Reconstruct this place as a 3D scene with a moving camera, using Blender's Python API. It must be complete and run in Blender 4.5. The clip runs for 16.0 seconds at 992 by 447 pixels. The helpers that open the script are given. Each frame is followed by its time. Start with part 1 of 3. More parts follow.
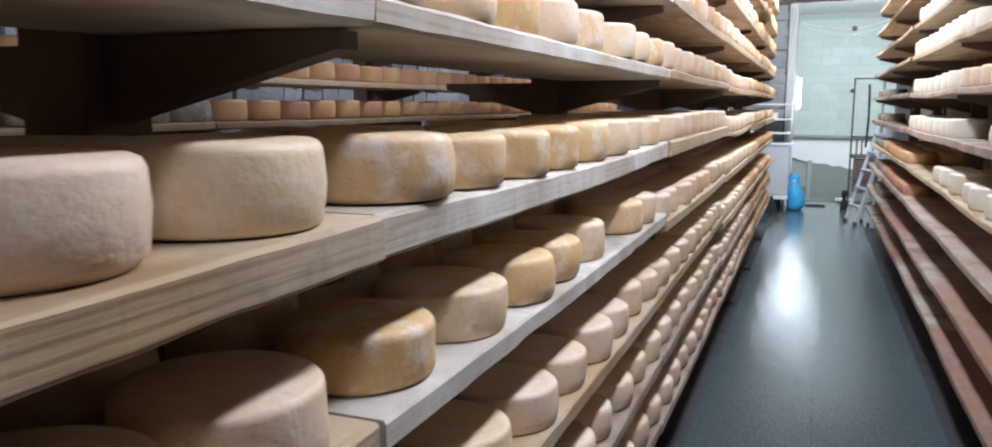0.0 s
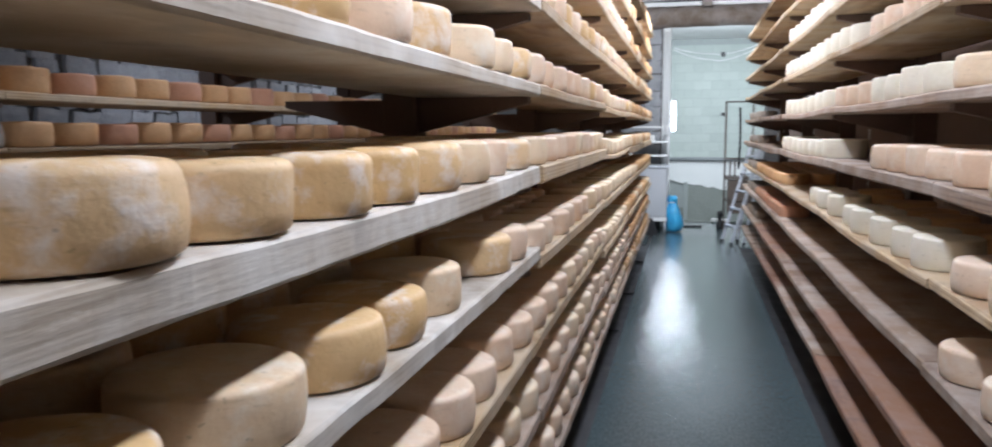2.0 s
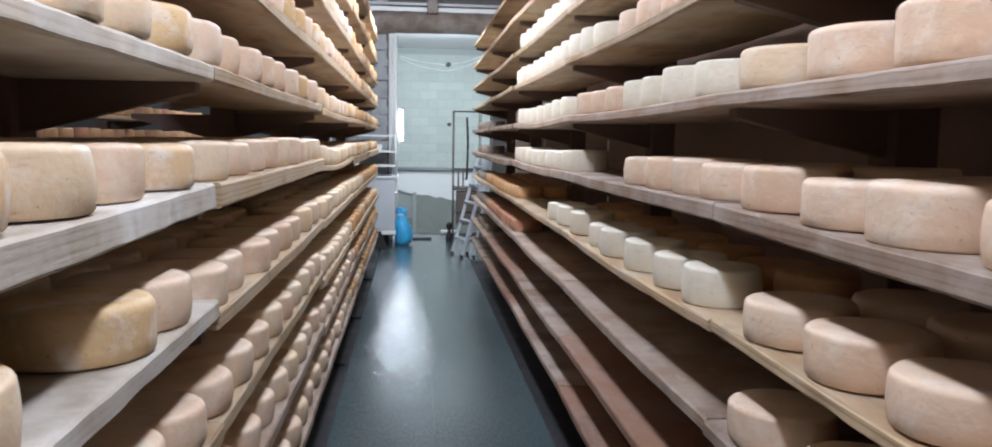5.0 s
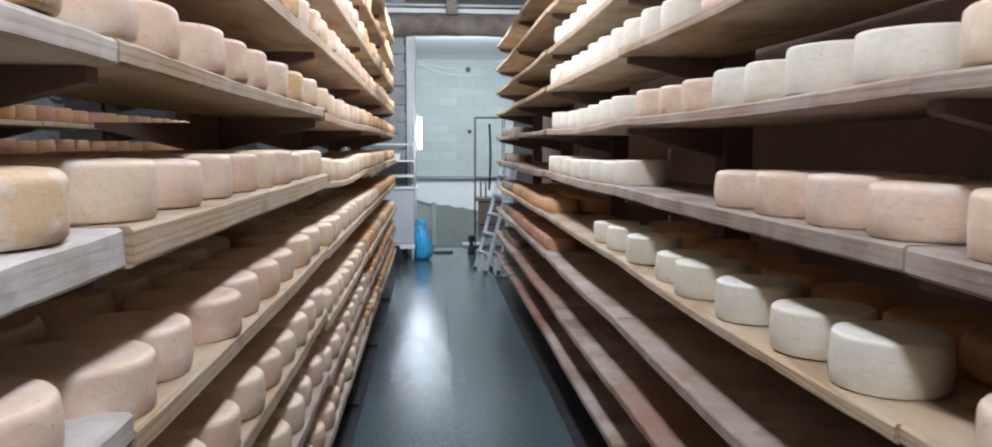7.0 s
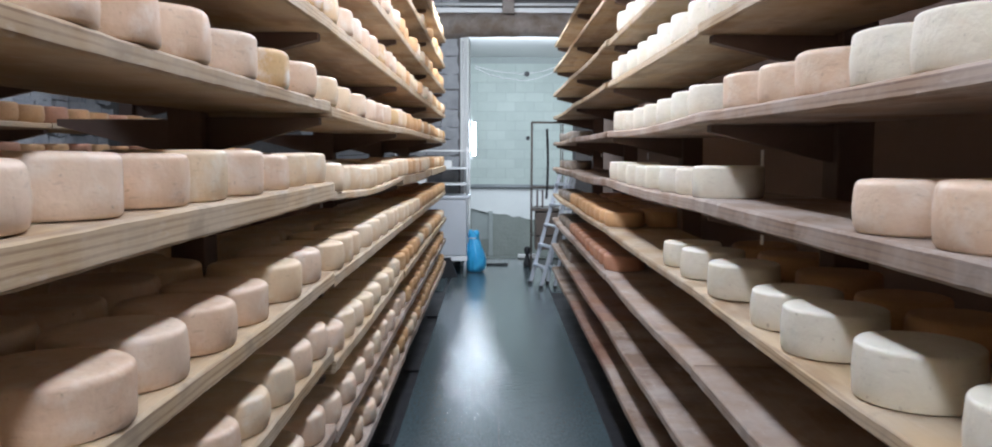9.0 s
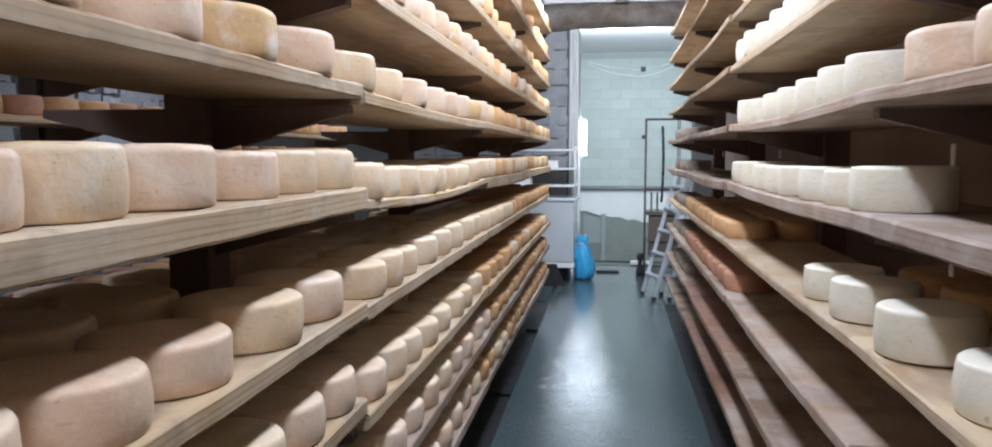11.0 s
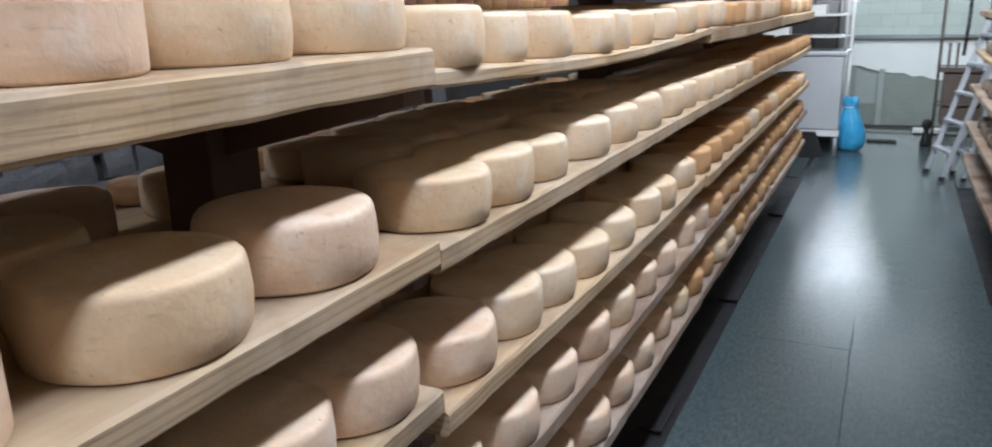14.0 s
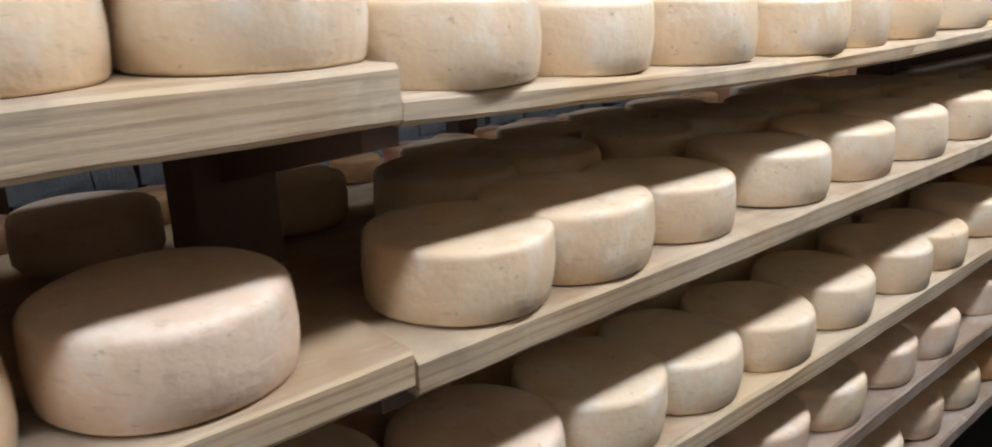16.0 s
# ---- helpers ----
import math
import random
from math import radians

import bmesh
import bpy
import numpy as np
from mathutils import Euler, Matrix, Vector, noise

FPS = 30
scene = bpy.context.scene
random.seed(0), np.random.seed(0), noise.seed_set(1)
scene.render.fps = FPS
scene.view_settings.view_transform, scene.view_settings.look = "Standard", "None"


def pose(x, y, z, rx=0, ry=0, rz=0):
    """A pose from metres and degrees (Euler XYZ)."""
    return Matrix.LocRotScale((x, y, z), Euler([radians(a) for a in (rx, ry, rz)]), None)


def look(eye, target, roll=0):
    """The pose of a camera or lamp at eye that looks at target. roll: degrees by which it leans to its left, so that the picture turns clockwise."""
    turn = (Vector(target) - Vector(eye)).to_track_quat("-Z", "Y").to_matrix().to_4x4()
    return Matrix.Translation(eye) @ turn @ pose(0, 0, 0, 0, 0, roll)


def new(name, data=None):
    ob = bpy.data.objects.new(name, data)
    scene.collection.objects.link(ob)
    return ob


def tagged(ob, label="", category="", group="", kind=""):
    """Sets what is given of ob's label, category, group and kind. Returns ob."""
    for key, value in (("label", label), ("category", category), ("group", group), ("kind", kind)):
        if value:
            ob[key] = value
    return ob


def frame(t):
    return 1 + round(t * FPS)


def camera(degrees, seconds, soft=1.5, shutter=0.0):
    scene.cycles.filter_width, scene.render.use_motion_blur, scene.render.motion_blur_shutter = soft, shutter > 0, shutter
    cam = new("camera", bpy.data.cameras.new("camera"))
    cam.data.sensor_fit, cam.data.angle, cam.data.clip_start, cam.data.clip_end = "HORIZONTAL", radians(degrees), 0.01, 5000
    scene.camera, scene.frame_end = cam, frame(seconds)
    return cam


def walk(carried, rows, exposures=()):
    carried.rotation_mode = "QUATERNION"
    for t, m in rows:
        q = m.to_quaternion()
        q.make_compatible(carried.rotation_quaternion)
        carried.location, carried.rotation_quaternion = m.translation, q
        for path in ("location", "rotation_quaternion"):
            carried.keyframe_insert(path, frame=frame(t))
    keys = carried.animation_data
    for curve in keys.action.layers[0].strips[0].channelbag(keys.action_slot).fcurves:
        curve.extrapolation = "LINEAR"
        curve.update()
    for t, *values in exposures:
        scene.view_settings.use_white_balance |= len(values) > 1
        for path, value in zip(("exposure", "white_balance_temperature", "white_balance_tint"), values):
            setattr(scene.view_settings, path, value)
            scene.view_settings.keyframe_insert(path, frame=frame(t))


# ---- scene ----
cam = camera(63.0, 16.0, soft=1.9, shutter=0.35)
PATH = [
    (0, (0.007, -0.11, 1.608), (-0.71, 1.734, 1.316), 0.1),
    (0.5, (0.003, 0.016, 1.609), (-0.659, 1.881, 1.324), -0.5),
    (1, (0.008, 0.11, 1.616), (-0.651, 1.982, 1.372), -0.5),
    (1.5, (-0.008, 0.214, 1.604), (-0.617, 2.105, 1.368), -0.4),
    (2, (-0.024, 0.304, 1.592), (-0.478, 2.239, 1.36), -0.2),
    (2.5, (-0.064, 0.43, 1.587), (-0.259, 2.407, 1.361), 0.2),
    (3, (-0.083, 0.536, 1.591), (-0.07, 2.523, 1.367), 0.2),
    (3.5, (-0.092, 0.643, 1.588), (0.049, 2.625, 1.361), -0.1),
    (4, (-0.083, 0.758, 1.572), (0.093, 2.737, 1.349), 0.0),
    (4.5, (-0.059, 0.89, 1.58), (0.126, 2.87, 1.366), 0.3),
    (5, (-0.043, 1.013, 1.579), (0.161, 2.992, 1.373), 0.8),
    (7.5, (-0.054, 1.874, 1.589), (0.068, 3.862, 1.405), -0.2),
    (8, (-0.024, 2.019, 1.583), (0.046, 4.01, 1.406), -0.2),
    (10.5, (0.127, 2.855, 1.56), (-0.039, 4.841, 1.393), 0.2),
    (11, (0.144, 2.994, 1.56), (-0.138, 4.966, 1.39), 0.0),
    (11.5, (0.138, 3.144, 1.541), (-0.193, 5.109, 1.368), 0.0),
    (12, (0.116, 3.285, 1.554), (-0.221, 5.245, 1.342), -0.0),
    (12.5, (0.106, 3.452, 1.548), (-0.236, 5.395, 1.22), -1.2),
    (13, (0.111, 3.595, 1.526), (-0.323, 5.504, 1.117), -2.2),
    (13.5, (0.126, 3.784, 1.529), (-0.54, 5.612, 1.067), -2.6),
    (14, (0.136, 3.935, 1.53), (-0.712, 5.672, 1.017), -1.5),
    (14.5, (0.132, 4.098, 1.527), (-0.853, 5.751, 0.981), -0.3),
    (15, (0.124, 4.244, 1.537), (-0.995, 5.807, 0.987), 0.1),
    (15.5, (0.137, 4.398, 1.545), (-1.222, 5.759, 0.995), -0.9),
    (16, (0.162, 4.549, 1.547), (-1.287, 5.804, 0.976), -1.6),
]
EXPOSURES = [(0, 0.45, 6000, 15), (2.5, 0.24, 6000, 16), (5, 0.15, 6000, 16), (8, 0.08, 5900, 15), (11, 0.18, 5850, 14), (12.5, 0.26, 5980, 14), (14.5, 0.20, 6150, 14), (15.5, -0.02, 6600, 15), (16, 0.18, 6150, 12)]
walk(cam, [(t, look(eye, target, roll)) for t, eye, target, roll in PATH], EXPOSURES)

# ---- light ----
world = bpy.data.worlds.new("world")
scene.world = world
world.use_nodes = True
world.node_tree.nodes["Background"].inputs[0].default_value = (0.5, 0.55, 0.6, 1)
world.node_tree.nodes["Background"].inputs[1].default_value = 0.05

XL, XR = -0.473, 0.682            # front edges of the two racks
LAMP_X, LAMP_Z = 0.06, 2.66       # fluorescent line over the aisle


def lamp(name, eye, target, sx, sy, watts, colour):
    data = bpy.data.lights.new(name, "AREA")
    data.shape, data.size, data.size_y, data.energy, data.color = "RECTANGLE", sx, sy, watts, colour
    ob = new(name, data)
    ob.matrix_world = look(eye, target)
    return ob


TUBE = (0.90, 0.945, 1.0)
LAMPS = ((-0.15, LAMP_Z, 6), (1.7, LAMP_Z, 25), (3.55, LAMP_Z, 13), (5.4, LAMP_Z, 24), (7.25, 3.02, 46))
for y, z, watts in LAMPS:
    ob = lamp("aisle_light", (LAMP_X, y, z), (LAMP_X, y, 0), 0.14, 1.75, watts, TUBE)
    ob.rotation_euler = (0, 0, 0)
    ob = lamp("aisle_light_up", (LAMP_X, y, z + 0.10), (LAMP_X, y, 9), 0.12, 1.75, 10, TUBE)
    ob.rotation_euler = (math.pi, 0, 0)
for y in (0.5, 4.0, 7.5, 10.5):
    ob = lamp("second_aisle_light", (-1.9, y, LAMP_Z), (-1.9, y, 0), 0.16, 1.5, 9, TUBE)
    ob.rotation_euler = (0, 0, 0)
COOL = (0.93, 0.99, 1.0)
lamp("back_room_light", (0.6, 16.3, 3.5), (0.6, 19.6, 1.3), 2.2, 0.3, 80, COOL)
lamp("wall_lamp_light", (-0.20, 14.70, 1.80), (0.7, 16.6, 2.9), 0.10, 0.5, 60, COOL)
# Added tall thin light beside the wall lamp; its reflection draws the floor streak.
lamp("floor_streak_light", (-0.215, 14.28, 1.25), (-0.05, 9.0, 0.9), 0.02, 1.35, 2.8, COOL)
# Added fill from the aisle side, aimed away from the floor in view.
lamp("end_fill", (0.06, 9.6, 3.40), (0.0, 13.3, 0.9), 1.4, 0.12, 125, COOL)
# Added fill lights, no lamp known here, that brighten the west stone wall.
for y in (3.5, 7.5, 11.0):
    ob = lamp("west_wall_fill", (-4.1, y, LAMP_Z), (-4.1, y, 0), 0.16, 1.5, 16, TUBE)
    ob.rotation_euler = (0, 0, 0)

# ---- materials ----


def nodes_of(name):
    m = bpy.data.materials.new(name)
    m.use_nodes = True
    nt = m.node_tree
    return m, nt, nt.nodes["Principled BSDF"]


def add(nt, kind, **inputs):
    n = nt.nodes.new(kind)
    for key, value in inputs.items():
        n.inputs[key.replace("_", " ")].default_value = value
    return n


def noise_of(nt, vector, scale, detail=4.0, rough=0.55):
    n = add(nt, "ShaderNodeTexNoise", Scale=scale, Detail=detail, Roughness=rough)
    nt.links.new(vector, n.inputs["Vector"])
    return n.outputs["Fac"]


def ramp(nt, fac, stops):
    n = nt.nodes.new("ShaderNodeValToRGB")
    while len(n.color_ramp.elements) < len(stops):
        n.color_ramp.elements.new(0.5)
    for e, (p, c) in zip(n.color_ramp.elements, stops):
        e.position, e.color = p, (*c, 1) if len(c) == 3 else c
    nt.links.new(fac, n.inputs["Fac"])
    return n.outputs["Color"]


def mix(nt, fac, a, b, blend="MIX"):
    n = nt.nodes.new("ShaderNodeMix")
    n.data_type, n.blend_type = "RGBA", blend
    for sock, v in ((n.inputs[0], fac), (n.inputs[6], a), (n.inputs[7], b)):
        if isinstance(v, bpy.types.NodeSocket):
            nt.links.new(v, sock)
        else:
            sock.default_value = v if not isinstance(v, tuple) or len(v) == 4 else (*v, 1)
    return n.outputs[2]


def maths(nt, op, a, b=0.0, c=0.0):
    n = nt.nodes.new("ShaderNodeMath")
    n.operation = op
    for sock, v in zip(n.inputs, (a, b, c)):
        if isinstance(v, bpy.types.NodeSocket):
            nt.links.new(v, sock)
        else:
            sock.default_value = v
    return n.outputs[0]


def stretched(nt, vector, scale):
    n = nt.nodes.new("ShaderNodeMapping")
    n.inputs["Scale"].default_value = scale
    nt.links.new(vector, n.inputs["Vector"])
    return n.outputs["Vector"]


def bump(nt, bsdf, height, strength, distance):
    n = add(nt, "ShaderNodeBump", Strength=strength, Distance=distance)
    nt.links.new(height, n.inputs["Height"])
    nt.links.new(n.outputs["Normal"], bsdf.inputs["Normal"])


def chance(nt):
    """A random number for each object and each loose piece."""
    a = nt.nodes.new("ShaderNodeObjectInfo").outputs["Random"]
    b = nt.nodes.new("ShaderNodeNewGeometry").outputs["Random Per Island"]
    return maths(nt, "FRACT", maths(nt, "ADD", a, maths(nt, "MULTIPLY", b, 3.7)))


def position(nt):
    return nt.nodes.new("ShaderNodeNewGeometry").outputs["Position"]


def cheese_material(name, light, dark, bloom, bloom_amount=0.5, rough=0.5):
    """Washed rind: mottled colour, powdery bloom, dents and specks."""
    m, nt, b = nodes_of(name)
    p = position(nt)
    big = ramp(nt, noise_of(nt, p, 8.0, 6, 0.62), [(0.30, (0, 0, 0)), (0.70, (1, 1, 1))])
    mid = noise_of(nt, p, 38.0, 4)
    base = mix(nt, big, dark, light)
    base = mix(nt, maths(nt, "MULTIPLY", mid, 0.45), base, tuple(v * 0.78 for v in dark))
    r = chance(nt)
    base = mix(nt, maths(nt, "MULTIPLY", r, 0.45), base, tuple(0.55 * v + 0.45 * w for v, w in zip(light, bloom)))
    patch = ramp(nt, noise_of(nt, p, 15.0, 6, 0.65), [(0.50, (0, 0, 0)), (0.66, (1, 1, 1))])
    base = mix(nt, maths(nt, "MULTIPLY", patch, bloom_amount), base, bloom)
    lines = noise_of(nt, stretched(nt, p, (30, 30, 140)), 1.0, 3)
    streak = ramp(nt, lines, [(0.62, (0, 0, 0)), (0.72, (1, 1, 1))])
    base = mix(nt, maths(nt, "MULTIPLY", streak, 0.30), base, tuple(v * 0.55 for v in dark))
    speck = ramp(nt, noise_of(nt, p, 85.0, 2), [(0.69, (0, 0, 0)), (0.745, (1, 1, 1))])
    base = mix(nt, maths(nt, "MULTIPLY", speck, 0.36), base, (0.16, 0.10, 0.06))
    nt.links.new(base, b.inputs["Base Color"])
    b.inputs["Roughness"].default_value = rough
    b.inputs["Specular IOR Level"].default_value = 0.35
    b.inputs["Subsurface Weight"].default_value = 0.06
    b.inputs["Subsurface Radius"].default_value = (0.02, 0.012, 0.006)
    h = maths(nt, "ADD", maths(nt, "MULTIPLY", noise_of(nt, p, 15.0, 5), 1.0), maths(nt, "MULTIPLY", noise_of(nt, p, 60.0, 3), 0.22))
    bump(nt, b, h, 0.5, 0.007)
    return m


CHEESE = {
    "golden": cheese_material("golden_rind", (0.78, 0.55, 0.28), (0.66, 0.42, 0.18), (0.84, 0.79, 0.74), 0.75),
    "pink": cheese_material("pink_rind", (0.82, 0.64, 0.465), (0.73, 0.50, 0.335), (0.85, 0.77, 0.67), 0.5),
    "cream": cheese_material("cream_rind", (0.83, 0.67, 0.46), (0.75, 0.54, 0.33), (0.83, 0.78, 0.68), 0.55),
    "white": cheese_material("white_rind", (0.87, 0.83, 0.71), (0.81, 0.74, 0.57), (0.88, 0.85, 0.73), 0.4),
    "orange": cheese_material("orange_rind", (0.73, 0.46, 0.235), (0.56, 0.31, 0.14), (0.72, 0.48, 0.27), 0.35),
    "red": cheese_material("red_rind", (0.64, 0.37, 0.25), (0.50, 0.25, 0.15), (0.66, 0.36, 0.22), 0.3),
    "grey": cheese_material("grey_rind", (0.34, 0.29, 0.24), (0.18, 0.14, 0.11), (0.50, 0.47, 0.43), 0.8, 0.8),
}


def wood_material(name, light, dark, old, old_amount, grain=(38, 3.0, 38)):
    """Sawn board with grain along its length, stains and a weathered bloom."""
    m, nt, b = nodes_of(name)
    p = position(nt)
    r = chance(nt)
    shift = nt.nodes.new("ShaderNodeCombineXYZ")
    nt.links.new(maths(nt, "MULTIPLY", r, 31.0), shift.inputs["X"])
    nt.links.new(maths(nt, "MULTIPLY", r, 17.0), shift.inputs["Z"])
    add_v = nt.nodes.new("ShaderNodeVectorMath")
    nt.links.new(p, add_v.inputs[0])
    nt.links.new(shift.outputs[0], add_v.inputs[1])
    q = add_v.outputs[0]
    wave = add(nt, "ShaderNodeTexWave", Scale=1.0, Distortion=5.0, Detail=3.0, Detail_Scale=1.2)
    wave.bands_direction = "Z"
    nt.links.new(stretched(nt, q, (6, 1.1, 24)), wave.inputs["Vector"])
    fibre = noise_of(nt, stretched(nt, q, grain), 1.0, 5, 0.6)
    ring = ramp(nt, wave.outputs["Fac"], [(0.02, (0, 0, 0)), (0.42, (1, 1, 1))])
    base = mix(nt, maths(nt, "ADD", maths(nt, "MULTIPLY", ring, 0.66), maths(nt, "MULTIPLY", fibre, 0.34)), dark, light)
    base = mix(nt, maths(nt, "MULTIPLY", r, 0.5), base, tuple(0.5 * v for v in light), "MULTIPLY")
    stain = ramp(nt, noise_of(nt, q, 3.5, 5, 0.6), [(0.38, (0, 0, 0)), (0.62, (1, 1, 1))])
    base = mix(nt, maths(nt, "MULTIPLY", stain, old_amount), base, old)
    spot = ramp(nt, noise_of(nt, stretched(nt, q, (30, 9, 30)), 1.0, 5, 0.7), [(0.60, (0, 0, 0)), (0.72, (1, 1, 1))])
    base = mix(nt, maths(nt, "MULTIPLY", spot, 0.5 * old_amount), base, (0.70, 0.67, 0.62))
    damp = ramp(nt, noise_of(nt, q, 7.0, 4), [(0.58, (0, 0, 0)), (0.70, (1, 1, 1))])
    base = mix(nt, maths(nt, "MULTIPLY", damp, 0.35), base, tuple(0.45 * v for v in dark))
    nt.links.new(base, b.inputs["Base Color"])
    b.inputs["Roughness"].default_value = 0.75
    b.inputs["Specular IOR Level"].default_value = 0.3
    bump(nt, b, maths(nt, "ADD", fibre, maths(nt, "MULTIPLY", stain, 0.4)), 0.55, 0.004)
    return m


WOOD = wood_material("pale_board", (0.60, 0.45, 0.27), (0.33, 0.21, 0.115), (0.54, 0.47, 0.37), 0.55)
WOOD_GREY = wood_material("weathered_board", (0.62, 0.55, 0.45), (0.45, 0.38, 0.30), (0.68, 0.66, 0.61), 0.9)
WOOD_OLD = wood_material("stained_board", (0.42, 0.30, 0.21), (0.23, 0.15, 0.105), (0.50, 0.44, 0.39), 0.6)
WOOD_RED = wood_material("reddish_board", (0.36, 0.20, 0.12), (0.22, 0.11, 0.07), (0.40, 0.31, 0.28), 0.4)
BEAM = wood_material("old_log", (0.22, 0.17, 0.13), (0.10, 0.07, 0.05), (0.36, 0.33, 0.31), 0.6, (2.5, 45, 45))
CEIL_WOOD = wood_material("ceiling_boards", (0.36, 0.29, 0.23), (0.22, 0.17, 0.13), (0.40, 0.37, 0.34), 0.4, (3, 40, 40))


def plain(name, a, b_col, scale=8.0, rough=0.6, metal=0.0, relief=0.3, deep=0.003, rough_var=0.12):
    m, nt, b = nodes_of(name)
    p = position(nt)
    n1, n2 = noise_of(nt, p, scale, 6, 0.6), noise_of(nt, p, scale * 9, 4)
    fac = maths(nt, "ADD", maths(nt, "MULTIPLY", n1, 0.8), maths(nt, "MULTIPLY", n2, 0.3))
    fac = maths(nt, "ADD", fac, maths(nt, "MULTIPLY", maths(nt, "SUBTRACT", chance(nt), 0.5), 0.35))
    nt.links.new(mix(nt, fac, b_col, a), b.inputs["Base Color"])
    nt.links.new(maths(nt, "ADD", maths(nt, "MULTIPLY", n1, 2 * rough_var), rough - rough_var), b.inputs["Roughness"])
    b.inputs["Metallic"].default_value = metal
    bump(nt, b, maths(nt, "ADD", n1, maths(nt, "MULTIPLY", n2, 0.5)), relief, deep)
    return m


STEEL_DARK = plain("dark_steel", (0.19, 0.13, 0.104), (0.10, 0.068, 0.055), 6, 0.75, 0.0)
STONE = plain("grey_stone", (0.44, 0.455, 0.47), (0.17, 0.18, 0.195), 7, 0.85, 0, 0.9, 0.02)
MORTAR = plain("dark_mortar", (0.16, 0.155, 0.15), (0.07, 0.07, 0.07), 9, 0.95, 0, 0.8, 0.02)
BLOCK = plain("concrete_block", (0.47, 0.53, 0.49), (0.34, 0.39, 0.365), 3, 0.9, 0, 0.6, 0.006)
JOINT = plain("block_joint", (0.36, 0.40, 0.385), (0.26, 0.29, 0.28), 5, 0.95)
ROUGHCAST = plain("green_grey_concrete", (0.30, 0.33, 0.30), (0.16, 0.18, 0.165), 2.5, 0.95, 0, 0.9, 0.02)
PLASTER = plain("white_plaster", (0.78, 0.80, 0.78), (0.64, 0.67, 0.66), 2, 0.85, 0, 0.4, 0.006)
DARKWALL = plain("dark_plaster", (0.34, 0.25, 0.205), (0.22, 0.16, 0.13), 2, 0.9, 0, 0.5, 0.01)
INOX = plain("stainless_steel", (0.64, 0.67, 0.70), (0.52, 0.55, 0.58), 3, 0.42, 0.35, 0.1)
ALU = plain("aluminium", (0.66, 0.69, 0.74), (0.50, 0.53, 0.58), 10, 0.42, 0.55, 0.15)
WHITE = plain("white_paint", (0.82, 0.83, 0.82), (0.70, 0.72, 0.72), 4, 0.5, 0, 0.15)
PAPER = plain("white_paper", (0.82, 0.82, 0.80), (0.72, 0.72, 0.70), 12, 0.8)
BLACK = plain("black_plastic", (0.022, 0.022, 0.024), (0.012, 0.012, 0.013), 6, 0.5, 0, 0.3)
PIPE = plain("grey_pipe", (0.25, 0.27, 0.28), (0.15, 0.165, 0.17), 6, 0.5, 0.2)
RUST = plain("rusty_iron", (0.17, 0.135, 0.11), (0.075, 0.062, 0.055), 12, 0.7, 0.3)
SLAB = plain("black_wet_concrete", (0.035, 0.035, 0.037), (0.014, 0.014, 0.016), 5, 0.45, 0, 0.5, 0.005, 0.2)


def mat_material():
    """Wet grey-blue sheets: fine pebbled relief, film of water that thickens in patches."""
    m, nt, b = nodes_of("wet_floor_sheet")
    p = position(nt)
    wet = ramp(nt, noise_of(nt, stretched(nt, p, (2.2, 0.7, 1)), 1.0, 5, 0.6), [(0.30, (0, 0, 0)), (0.75, (1, 1, 1))])
    fine = ramp(nt, noise_of(nt, stretched(nt, p, (70, 22, 60)), 1.0, 4, 0.75), [(0.32, (0, 0, 0)), (0.68, (1, 1, 1))])
    streaks = noise_of(nt, stretched(nt, p, (26, 1.6, 1)), 1.0, 5)
    base = mix(nt, fine, (0.046, 0.066, 0.069), (0.134, 0.170, 0.177))
    base = mix(nt, maths(nt, "MULTIPLY", streaks, 0.6), base, (0.068, 0.100, 0.108))
    base = mix(nt, maths(nt, "MULTIPLY", wet, 0.35), base, (0.056, 0.084, 0.091))
    nt.links.new(base, b.inputs["Base Color"])
    nt.links.new(maths(nt, "SUBTRACT", 0.16, maths(nt, "MULTIPLY", wet, 0.10)), b.inputs["Roughness"])
    b.inputs["Specular IOR Level"].default_value = 0.5
    h = maths(nt, "ADD", maths(nt, "MULTIPLY", fine, 0.8), maths(nt, "MULTIPLY", noise_of(nt, stretched(nt, p, (40, 14, 20)), 1.0, 3), 1.2))
    bump(nt, b, h, 0.24, 0.003)
    return m


MAT = mat_material()
m_, nt_, b_ = nodes_of("blue_plastic_film")
p_ = position(nt_)
nt_.links.new(mix(nt_, noise_of(nt_, p_, 14.0, 4), (0.03, 0.29, 0.62), (0.10, 0.54, 0.86)), b_.inputs["Base Color"])
b_.inputs["Roughness"].default_value = 0.28
b_.inputs["Subsurface Weight"].default_value = 0.1
bump(nt_, b_, noise_of(nt_, stretched(nt_, p_, (22, 22, 8)), 1.0, 4), 0.9, 0.02)
BLUE = m_
m_, nt_, b_ = nodes_of("tube_glow")
b_.inputs["Emission Color"].default_value = (0.86, 0.96, 1.0, 1)
b_.inputs["Emission Strength"].default_value = 60.0
GLOW = m_

